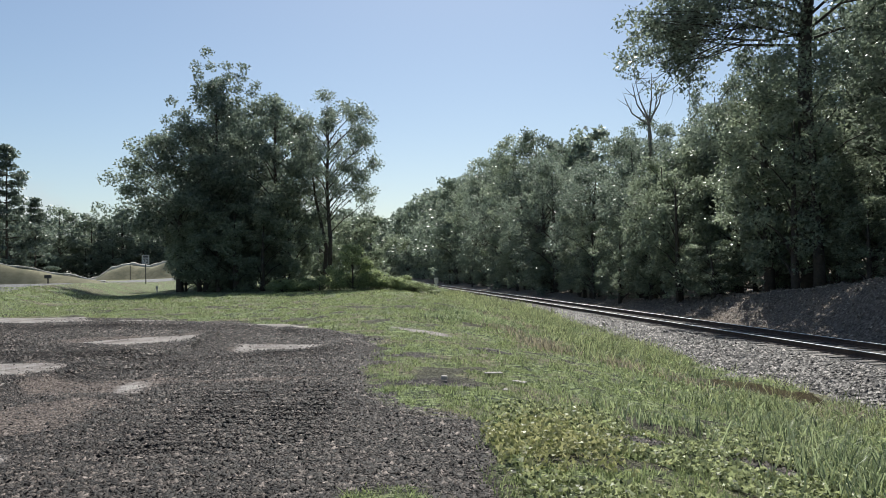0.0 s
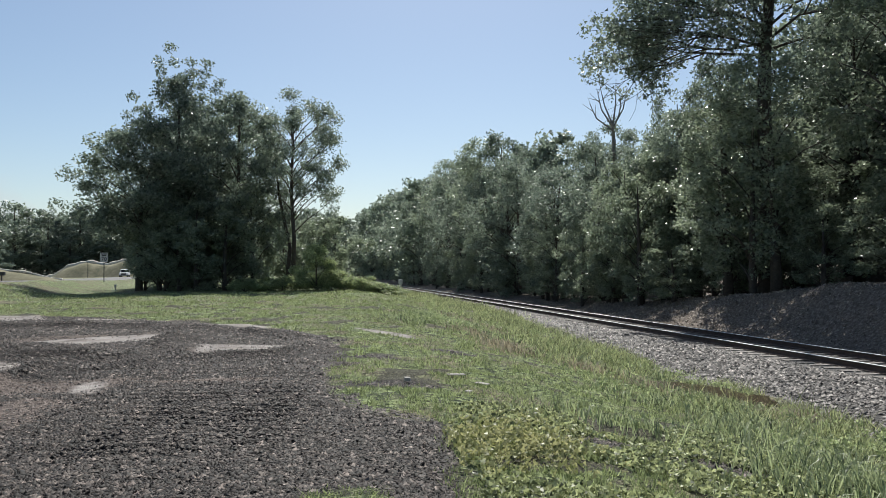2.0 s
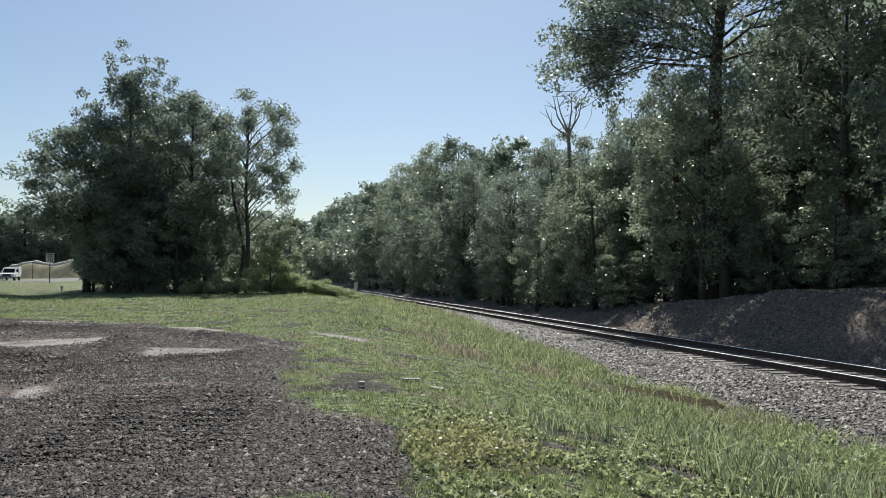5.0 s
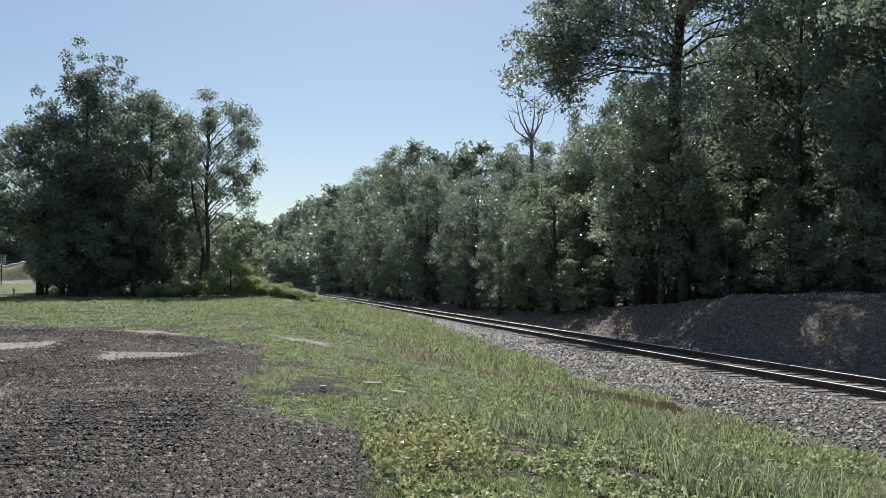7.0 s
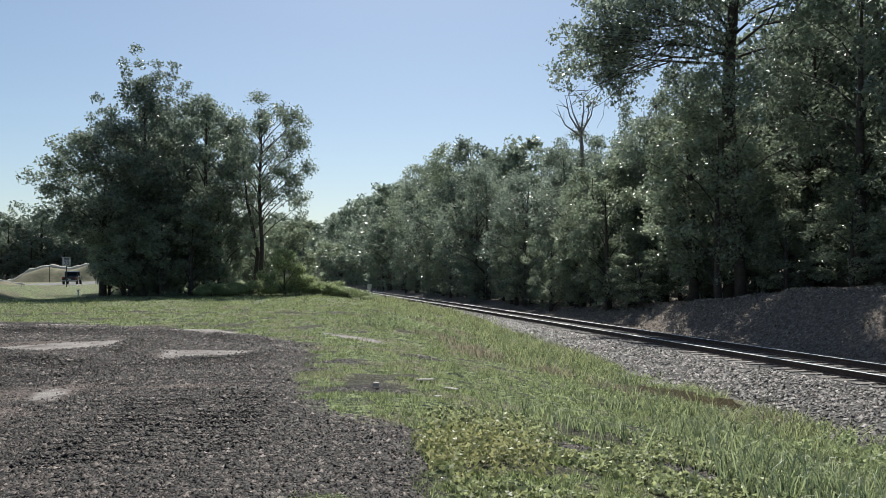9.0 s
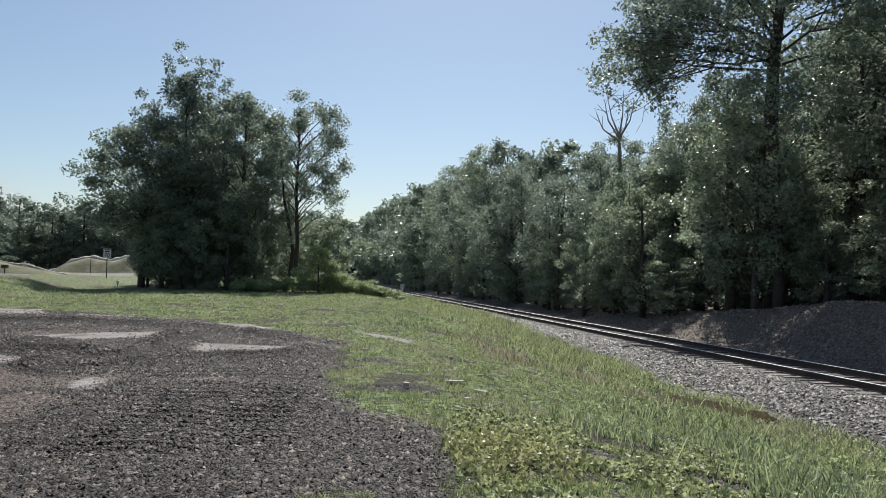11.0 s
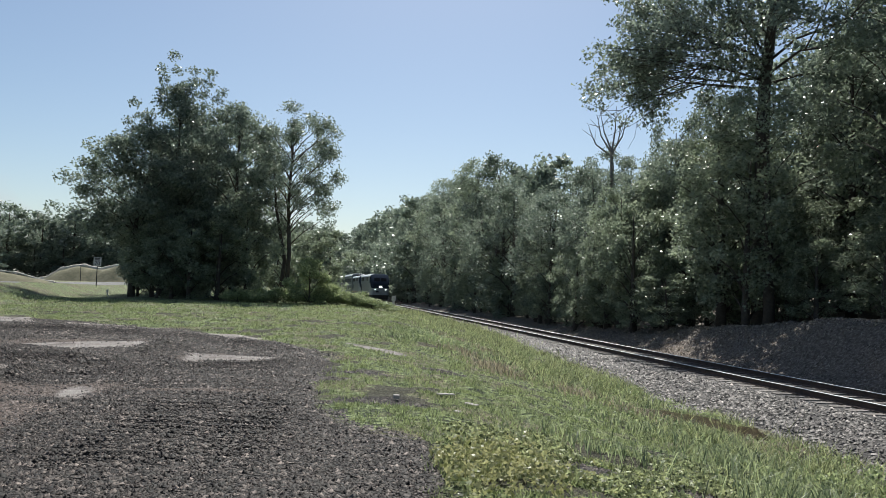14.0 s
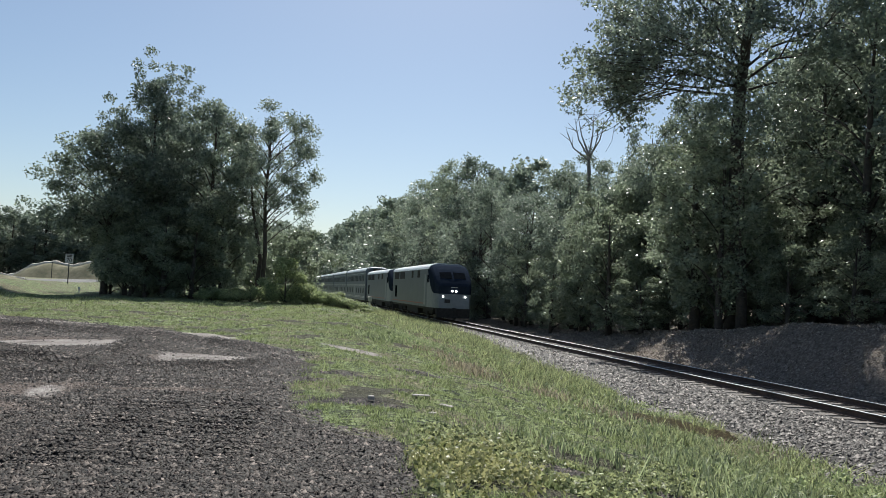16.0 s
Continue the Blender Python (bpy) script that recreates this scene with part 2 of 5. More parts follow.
def vnoise(x, y, seed=0):
    """Smooth value noise, 0 to 1."""
    xi, yi = np.floor(x), np.floor(y)
    fx, fy = x - xi, y - yi
    fx, fy = fx * fx * (3 - 2 * fx), fy * fy * (3 - 2 * fy)

    def h(i, j):
        s = np.sin(i * 127.1 + j * 311.7 + seed * 74.7) * 43758.5453
        return s - np.floor(s)
    return (h(xi, yi) * (1 - fx) + h(xi + 1, yi) * fx) * (1 - fy) + (h(xi, yi + 1) * (1 - fx) + h(xi + 1, yi + 1) * fx) * fy


def step(x, a, b):
    t = np.clip((x - a) / (b - a), 0, 1)
    return t * t * (3 - 2 * t)


# ---- plan: a runs along the railway, u across it to the right ----
AZ = radians(-7.77)
ALONG, ACROSS = np.array((math.sin(AZ), math.cos(AZ))), np.array((math.cos(AZ), -math.sin(AZ)))
TRACK_U, RAIL_Z, GAUGE = 13.35, -0.60, 1.508
ROAD_X, ROAD_Y, ROAD_SLOPE = -47.6, 115.0, -0.24


def to_xy(a, u):
    return a * ALONG[0] + u * ACROSS[0], a * ALONG[1] + u * ACROSS[1]


def to_au(x, y):
    return x * ALONG[0] + y * ALONG[1], x * ACROSS[0] + y * ACROSS[1]


def verge(a):
    """Where the grass ends beside the ballast."""
    return np.interp(a, (0, 13, 19, 28, 41, 60), (9.2, 9.3, 9.5, 10.4, 11.2, 11.5))


def gravel_mask(x, y):
    """About 1 on the gravel lot, 0 on grass; 0.5 at its edge."""
    edge = np.interp(y, (-20, 5.2, 6.9, 8.1, 8.5, 9.1, 10.2, 12.4, 13.1, 15.0, 17.2, 19.7, 22.3), (0.9, 0.48, 0.45, 0.38, -0.2, -0.6, -1.0, -1.25, -0.95, -1.2, -1.6, -2.9, -5.7))
    far = np.interp(x, (-40, -17, -12, -6, -2.8, 0), (29, 27.5, 26.3, 23.4, 20.5, 18))
    d = np.minimum(edge - x, (far - y) * 0.6)
    for sx, sy, sr in ((-0.35, 10.9, 0.55), (1.9, 7.8, 0.36), (3.0, 7.1, 0.42), (3.9, 6.7, 0.35), (2.7, 8.4, 0.25), (4.6, 8.4, 0.3), (0.9, 16.4, 0.5), (-0.6, 14.0, 0.4)):
        d = np.maximum(d, sr - np.hypot((x - sx) * 0.75, y - sy) - 0.25 * vnoise(x * 3, y * 3, 81))
    d = np.minimum(d, np.hypot((x + 0.4) * 0.8, y - 5.35) - 0.32)
    return np.clip(0.5 + 0.6 * d, 0, 1)


PATCHES = [
    [(-18.5, 28.5), (-12.3, 26.4), (-11.2, 24.6), (-13.4, 24.4), (-18.5, 26.0)], [(-8.6, 18.3), (-6.9, 18.6), (-5.4, 19.9), (-5.3, 18.4), (-5.8, 17.2), (-7.6, 16.6), (-8.8, 17.4)],
    [(-4.5, 16.6), (-2.6, 16.2), (-2.5, 15.0), (-4.1, 14.7)], [(-9.4, 14.2), (-6.7, 14.2), (-6.5, 13.1), (-7.3, 12.6), (-9.4, 12.4)],
    [(-6.2, 22.9), (-3.8, 21.7), (-3.7, 20.5), (-5.2, 20.9)], [(-6.9, 12.0), (-6.4, 11.9), (-6.2, 10.6), (-6.9, 10.3)],
    [(-4.7, 11.6), (-4.45, 11.6), (-4.1, 10.4), (-4.6, 10.4)], [(-5.2, 7.1), (-3.85, 6.95), (-3.85, 6.55), (-5.2, 6.5)],
    [(-1.4, 20.5), (0.5, 19.1), (0.3, 18.75), (-1.2, 19.9)], [(-10.5, 25.2), (-7.4, 24.2), (-7.4, 23.7), (-10.5, 24.5)],
]


def dust_mask(x, y):
    """About 1 where brown earth and fines lie between the stones."""
    d = np.zeros(np.shape(x))
    for sx, sy, rx_, ry_ in ((-5.0, 11.2, 1.5, 1.2), (-3.0, 11.5, 1.8, 0.35), (-3.5, 15.6, 1.3, 1.2), (-7.6, 18.0, 2.2, 1.6), (-8.2, 13.4, 1.7, 1.2), (-4.6, 9.0, 0.9, 1.6), (-5.0, 21.4, 1.6, 1.2)):
        d = np.maximum(d, 1.25 - np.hypot((x - sx) / rx_, (y - sy) / ry_))
    return np.clip(0.9 * d + 0.5 * (vnoise(x * 2.1, y * 2.1, 47) - 0.5), 0, 1)


def patch_mask(x, y):
    """About 1 on the old concrete patches that show through the gravel."""
    best = np.full(np.shape(x), -9.0)
    for poly in PATCHES:
        area = sum(p[0] * q[1] - q[0] * p[1] for p, q in zip(poly, poly[1:] + poly[:1]))
        d = np.full(np.shape(x), 9.0)
        for (x0, y0), (x1, y1) in zip(poly, poly[1:] + poly[:1]):
            n = math.hypot(x1 - x0, y1 - y0) * (1 if area > 0 else -1)
            d = np.minimum(d, ((x1 - x0) * (y - y0) - (y1 - y0) * (x - x0)) / n)
        best = np.maximum(best, d)
    return np.clip(0.5 + 1.3 * (best + 0.25 * (vnoise(x * 1.6, y * 1.6, 44) - 0.5)), 0, 1)


def road_off(x, y):
    return (x - (ROAD_X + ROAD_SLOPE * (y - ROAD_Y))) / math.hypot(1, ROAD_SLOPE)


def road_z(y):
    return np.interp(y, (-50, 10, 50, 60, 100, 200, 400), (-0.3, 0.1, 1.15, 1.15, 0.75, 0.7, 0.7))


def path_gap(x, y, pts):
    """Distance from a bent line."""
    best = np.full(np.shape(x), 99.0)
    for (x0, y0), (x1, y1) in zip(pts, pts[1:]):
        t = np.clip(((x - x0) * (x1 - x0) + (y - y0) * (y1 - y0)) / ((x1 - x0) ** 2 + (y1 - y0) ** 2), 0, 1)
        best = np.minimum(best, np.hypot(x - x0 - t * (x1 - x0), y - y0 - t * (y1 - y0)))
    return best


# windrows of gravel left by a grader: line, height, half width
RIDGES = [
    ([(-6.1, 9.6), (-6.0, 11.2), (-6.05, 12.6), (-5.6, 14.2), (-5.2, 15.8), (-4.8, 17.6), (-4.9, 19.4)], 0.15, 0.30),
    ([(-5.6, 13.1), (-4.4, 13.2), (-3.7, 13.9), (-2.4, 14.4), (-1.8, 15.6), (-1.7, 17.2)], 0.11, 0.36),
    ([(-16.0, 22.4), (-12.4, 22.0), (-8.7, 21.4), (-6.6, 20.6), (-5.4, 19.9), (-3.6, 18.6), (-1.8, 17.4)], 0.13, 0.4),
    ([(-14.0, 15.6), (-10.5, 15.2), (-8.3, 15.2), (-6.3, 15.0)], 0.14, 0.4),
    ([(-12.5, 19.2), (-9.5, 16.6), (-7.0, 15.9)], 0.13, 0.4),
]


def windrows(x, y):
    z = np.zeros(np.shape(x))
    for pts, high, half in RIDGES:
        d = path_gap(x + 0.5 * (vnoise(x * 0.9, y * 0.9, 91) - 0.5), y + 0.4 * (vnoise(x * 1.1, y * 1.1, 92) - 0.5), pts)
        z = np.maximum(z, high * np.exp(-(d / half) ** 2) * (0.65 + 0.7 * vnoise(x * 1.3, y * 1.3, 93)))
    return z


PUDDLE = [to_xy(16.3, 8.15), to_xy(15.0, 8.4), to_xy(13.5, 8.8)]


def ground_z(x, y):
    a, u = to_au(x, y)
    z = 0.0075 * np.clip(a - 6, 0, 70)
    z = z + 0.10 * (vnoise(x * 0.16, y * 0.16, 3) - 0.5) * step(np.hypot(x, y), 4, 15)
    g = gravel_mask(x, y)
    lumps = 0.09 * (vnoise(x * 0.34, y * 0.62, 5) - 0.45) * step(y, 9, 14) + 0.05 * (vnoise(x * 1.1, y * 1.3, 6) - 0.5)
    wander = 0.5 * vnoise(x * 0.5, y * 0.5, 15)
    tread = 0.021 * np.sin((y + 0.12 * x + 0.16 * np.abs(np.sin(x * 2.6))) * 2 * math.pi / 0.27 + wander * 4) * step(x, -3.6, -2.8) * step(-x, 0.7, 1.4) * step(y, 6.2, 7.3) * step(-y, -11.5, -10.2)
    tread = tread * (0.45 + 0.9 * vnoise(x * 1.7, y * 1.7, 16))
    tread = tread + 0.010 * np.sin((y - 0.10 * x) * 2 * math.pi / 0.34 + 2 * vnoise(x * 0.6, y * 0.6, 17)) * step(vnoise(x * 0.35, y * 0.2, 18), 0.35, 0.6) * (1 - step(y, 12, 15))
    z = z + np.clip(g * 2 - 0.8, 0, 1) * ((lumps + tread) * (1 - patch_mask(x, y)) + windrows(x, y))
    z = z + (1 - g) * (0.05 * (vnoise(x * 1.7, y * 1.7, 8) - 0.4) + 0.085 * (vnoise(x * 1.3, y * 2.6, 10) - 0.4) * step(y, 7, 12) * (1 - step(y, 42, 60)))
    near = verge(a)
    low = -1.12 + 0.25 * step(a, 25, 50)
    fall = step(u, near - 8.5, near + 0.2)
    z = z * (1 - fall) + low * fall
    z = z + 0.05 * (vnoise(x * 1.5, y * 2.2, 14) - 0.4) * step(u, 2, 4) * (1 - step(u, near - 0.6, near))
    z = z - 0.13 * np.exp(-(path_gap(x, y, PUDDLE) / 0.5) ** 2)
    bank = np.interp(a, (-50, 10, 25, 30, 35, 40, 50, 400), (1.3, 1.25, 0.95, 0.5, 0.10, -0.25, -0.75, -0.6))
    rise = step(u, 16.7, 20.0)
    z = z * (1 - step(u, 16.0, 17.0)) + step(u, 16.0, 17.0) * (-1.05 * (1 - rise) + bank * rise)
    z = z + 3.5 * step(u, 20.5, 45)
    z = z + step(u, 16.6, 18.0) * (0.22 * (vnoise(x * 0.8, y * 0.8, 9) - 0.5) + 0.10 * (vnoise(x * 2.4, y * 2.4, 19) - 0.5))
    r = np.abs(road_off(x, y))
    dip = -0.75 * step(y, 44, 56) * (1 - step(y, 120, 160)) * (1 - step(u, -24, -10))
    z = z + dip
    w = 1 - step(r, 6.6, 10.5)
    return z * (1 - w) + road_z(y) * w


def turf(x, y):
    """How thickly grass grows."""
    return vnoise(x * 0.9, y * 0.9, 21) + 0.9 * vnoise(x * 3, y * 3, 22)


def build_ground():
    us = np.concatenate([-np.geomspace(1600, 62, 16), np.arange(-60, -16, 1.2), np.arange(-16, 22, 0.22), np.arange(22, 60, 1.5), np.geomspace(62, 1600, 14)])
    as_ = np.concatenate([np.arange(-400, -60, 20.0), np.arange(-60, 3, 3.0), np.arange(3, 13, 0.07), np.arange(13, 34, 0.22), np.arange(34, 75, 0.7), np.arange(75, 260, 3.5), np.geomspace(262, 3500, 22)])
    A, U = np.meshgrid(as_, us, indexing="ij")
    X, Y = to_xy(A, U)
    Z = ground_z(X, Y)
    idx = np.arange(A.size).reshape(A.shape)
    faces = np.stack([idx[:-1, :-1], idx[:-1, 1:], idx[1:, 1:], idx[1:, :-1]], -1).reshape(-1, 4)[:, ::-1]
    me = mesh_np("ground", np.stack([X, Y, Z], -1).reshape(-1, 3), faces)
    x, y, a, u = X.ravel(), Y.ravel(), A.ravel(), U.ravel()
    masks = {
        "gravel": gravel_mask(x, y),
        "litter": step(u, 15.5, 16.8),
        "straw": np.maximum(step(-road_off(x, y), 6.0, 9.0), 0) * step(y, 45, 60),
        "sand": np.maximum(0.62 * step(vnoise(x * 0.16, y * 0.45, 31), 0.62, 0.72) * step(y, 62, 66) * (1 - step(y, 80, 86)) * step(-u, 22, 26), 0),
        "patch": patch_mask(x, y),
        "dust": dust_mask(x, y),
        "bare": step(0.86 - turf(x, y), 0.0, 0.3) * step(a, 3.0, 4.2) * (1 - step(a, 30, 48)),
        "tarmac": 1 - step(np.abs(road_off(x, y)), 6.0, 6.4),
    }
    for name, val in masks.items():
        me.attributes.new(name, "FLOAT", "POINT").data.foreach_set("value", np.asarray(val, np.float32))
    me.polygons.foreach_set("use_smooth", [True] * len(me.polygons))
    ob = part("ground", me, M_GROUND)
    return tagged(ob, "grassy open ground with a dark gravel lot and a littered bank", "ground", kind="structure")


build_ground()

# ---- railway ----


def ballast_profile():
    h = RAIL_Z - 0.19
    return [(-3.9, -0.62 + RAIL_Z), (-3.2, -0.42 + RAIL_Z), (-1.75, h), (1.75, h), (3.0, -0.40 + RAIL_Z), (3.6, -0.6 + RAIL_Z), (3.6, -1.3 + RAIL_Z), (-3.9, -1.3 + RAIL_Z)]


def along_pose(a=0.0, u=TRACK_U, z=0.0):
    x, y = to_xy(a, u)
    return pose(x, y, z, 0, 0, -math.degrees(AZ))


def build_railway():
    bed = part("ballast_bed", loft([[(x, y, z) for x, z in ballast_profile()] for y in (-60, 0, 20, 60, 150, 400, 900)]), M_BED)
    bed.matrix_basis = along_pose()
    tagged(bed, "grey crushed stone bed under the railway", "ballast", kind="structure")
    track = new("railway_track")
    track.matrix_basis = along_pose(z=RAIL_Z)
    tagged(track, "single railway track, polished rails on weathered wooden sleepers", "railway track")
    prof = [(-0.07, -0.17), (0.07, -0.17), (0.07, -0.155), (0.012, -0.135), (0.012, -0.05), (0.036, -0.035), (0.036, -0.006), (-0.036, -0.006), (-0.036, -0.035), (-0.012, -0.05), (-0.012, -0.135), (-0.07, -0.155)]
    head = [(-0.036, -0.006), (0.036, -0.006), (0.033, 0.0), (-0.033, 0.0)]
    for side in (-1, 1):
        rail = part("rail", loft([[(side * GAUGE / 2 + x, y, z) for x, z in prof] for y in (-60, 900)]), M_RUST, track, "rusty steel rail with a polished head")
        part("rail_head", loft([[(side * GAUGE / 2 + x, y, z) for x, z in head] for y in (-60, 900)]), M_RAIL_GLINT, rail, "worn running surface, its glint painted pale")
    tie = boxed(-1.3, -0.115, -0.35, 1.3, 0.115, -0.165, bevel=0.012)
    first = part("sleeper", tie, M_TIE, track)
    r = random.Random(3)
    for i in range(300):
        ob = first if i == 0 else new("sleeper", first.data)
        ob.parent = track
        ob.matrix_basis = pose(r.uniform(-0.05, 0.05), -4 + i * 0.53, r.uniform(-0.012, 0.006), 0, 0, r.uniform(-1.2, 1.2))
    bm = bmesh.new()
    for i in range(300, 760):
        box(bm, -1.3, -4.12 + i * 0.53, -0.35, 1.3, -3.88 + i * 0.53, -0.165)
    tagged(part("far_sleepers", bm, M_TIE, track), kind="stuff")


build_railway()


def stones(name, xs, ys, zs, size, mat_, label, category):
    """Loose crushed stones: squashed irregular eight-sided lumps, half sunk in the ground."""
    n = len(xs)
    base = np.array([(1, 0, 0), (-1, 0, 0), (0, 1, 0), (0, -1, 0), (0, 0, 1)], float)
    tri = np.array([(0, 2, 4), (2, 1, 4), (1, 3, 4), (3, 0, 4)])
    s = size * np.exp(np.clip(rng.normal(0, 0.35, n), -0.7, 0.5))
    v = base[None] * rng.uniform(0.55, 1.15, (n, 5, 1)) * s[:, None, None]
    v += rng.normal(0, 0.16, (n, 5, 3)) * s[:, None, None]
    v[:, 4, :2] += rng.normal(0, 0.38, (n, 2)) * s[:, None]
    v[:, :, 2] *= rng.uniform(0.5, 0.95, (n, 1))
    t = rng.uniform(0, 2 * np.pi, n)
    c, sn = np.cos(t)[:, None], np.sin(t)[:, None]
    x, y = v[:, :, 0] * c - v[:, :, 1] * sn, v[:, :, 0] * sn + v[:, :, 1] * c
    v = np.stack([x + xs[:, None], y + ys[:, None], v[:, :, 2] + zs[:, None]], -1)
    f = tri[None] + 5 * np.arange(n)[:, None, None]
    ob = part(name, mesh_np(name, v.reshape(-1, 3), f.reshape(-1, 3)), mat_)
    return tagged(ob, label, category, kind="stuff")


def scatter(n, x0, x1, y0, y1, power=1.0):
    return rng.uniform(x0, x1, n), y0 + (y1 - y0) * rng.uniform(0, 1, n) ** power


def build_stones():
    x, y = scatter(250000, -13, 5.2, 4.4, 27, 2.1)
    keep = (gravel_mask(x, y) + 0.5 * (vnoise(x * 2, y * 2, 12) - 0.5) > 0.5) & (np.abs(x) < 0.68 * y + 0.6)
    keep &= rng.uniform(0, 1, len(x)) > 0.93 * patch_mask(x, y)
    keep &= rng.uniform(0, 1, len(x)) > 0.82 * step(dust_mask(x, y), 0.25, 0.8)
    x, y = x[keep], y[keep]
    stones("gravel", x, y, ground_z(x, y), 0.0155 + 0.0005 * y, M_STONE, "loose dark grey crushed gravel on the lot", "gravel")
    a, d = 6 + 60 * rng.uniform(0, 1, 78000) ** 1.9, rng.uniform(-3.9, 3.4, 78000)
    keep = (d < -0.8) | (rng.uniform(0, 1, 78000) < 0.3)
    a, d = a[keep], d[keep]
    p = ballast_profile()[:6]
    z = np.interp(d, [q[0] for q in p], [q[1] for q in p]) + np.where(np.abs(d) < 1.5, -0.02, 0.01)
    x, y = to_xy(a, TRACK_U + d)
    a2 = 6 + 50 * rng.uniform(0, 1, 9000) ** 1.8
    d2 = -3.6 - np.abs(rng.normal(0, 0.55, 9000))
    x2, y2 = to_xy(a2, TRACK_U + d2)
    keep = vnoise(x2 * 1.3, y2 * 1.3, 95) > 0.35
    x, y, z, a = np.r_[x, x2[keep]], np.r_[y, y2[keep]], np.r_[z, np.maximum(ground_z(x2, y2), -0.60 + RAIL_Z)[keep]], np.r_[a, a2[keep]]
    stones("ballast", x, y, z, 0.026 + 0.0008 * a, M_BALLAST, "loose grey and rusty ballast stones beside the rails", "ballast")


build_stones()




def puddle():
    pts = [(16.8, 8.0), (15.6, 7.95), (13.8, 8.3), (13.0, 8.9), (14.0, 9.2), (15.4, 8.95), (16.5, 8.5)]
    ring = []
    for (a0, u0), (a1, u1) in zip(pts, pts[1:] + pts[:1]):
        for k in range(6):
            a, u = a0 + (a1 - a0) * k / 6, u0 + (u1 - u0) * k / 6
            ring.append(to_xy(a + 0.15 * noise.noise((a * 2, u * 2, 1)), u + 0.2 * noise.noise((a * 2, u * 2, 5))))
    bm = bmesh.new()
    top = bm.faces.new([bm.verts.new((x, y, -1.02)) for x, y in ring])
    r = bmesh.ops.extrude_face_region(bm, geom=[top])
    for v in (g for g in r["geom"] if isinstance(g, bmesh.types.BMVert)):
        v.co.z -= 0.2
    tagged(part("puddle", bm, M_MUD), "shallow brown muddy puddle beside the ballast", "puddle", kind="structure")


puddle()

# ---- grass and weeds ----


def blades(name, x, y, z, height, width, mat_, label, category, lean=0.35):
    dry = path_gap(x, y, PUDDLE) > 0.5
    x, y, z, height, width = x[dry], y[dry], z[dry], np.broadcast_to(height, dry.shape)[dry], np.broadcast_to(width, dry.shape)[dry]
    n = len(x)
    t = rng.uniform(0, 2 * np.pi, n)
    h = height * np.exp(rng.normal(0, 0.3, n))
    lx, ly = rng.normal(0, lean, n) * h, rng.normal(0, lean, n) * h
    wx, wy = np.cos(t) * width, np.sin(t) * width
    p0 = np.stack([x - wx, y - wy, z - 0.01], -1)
    p1 = np.stack([x + wx, y + wy, z - 0.01], -1)
    p2 = np.stack([x + lx + wx * 0.5, y + ly + wy * 0.5, z + h], -1)
    me = mesh_np(name, np.stack([p0, p1, p2], 1).reshape(-1, 3), np.arange(3 * n).reshape(-1, 3))
    return tagged(part(name, me, mat_), label, category, kind="stuff")


def arching_blades(name, x, y, z, height, width, mat_, label, category):
    """Long blades that rise and bend over, in two joints each."""
    dry = path_gap(x, y, PUDDLE) > 0.5
    x, y, z, height, width = x[dry], y[dry], z[dry], np.broadcast_to(height, dry.shape)[dry], np.broadcast_to(width, dry.shape)[dry]
    n = len(x)
    t, b = rng.uniform(0, 2 * np.pi, n), rng.uniform(0, 2 * np.pi, n)
    h = height * np.exp(np.clip(rng.normal(-0.1, 0.4, n), -1, 0.5))
    lean = rng.uniform(0.3, 1.15, n) * h
    wx, wy = np.cos(t) * width, np.sin(t) * width
    dx, dy = np.cos(b) * lean, np.sin(b) * lean
    v = np.stack([np.stack([x - wx, y - wy, z - 0.02], -1), np.stack([x + wx, y + wy, z - 0.02], -1),
                  np.stack([x + 0.4 * dx + wx * 0.8, y + 0.4 * dy + wy * 0.8, z + 0.7 * h], -1), np.stack([x + 0.4 * dx - wx * 0.8, y + 0.4 * dy - wy * 0.8, z + 0.7 * h], -1),
                  np.stack([x + 1.25 * dx, y + 1.25 * dy, z + h * rng.uniform(0.65, 1.05, n)], -1)], 1)
    k = 5 * np.arange(n)[:, None, None]
    f = np.array([(0, 1, 2), (0, 2, 3), (3, 2, 4)])[None] + k
    return tagged(part(name, mesh_np(name, v.reshape(-1, 3), f.reshape(-1, 3)), mat_), label, category, kind="stuff")


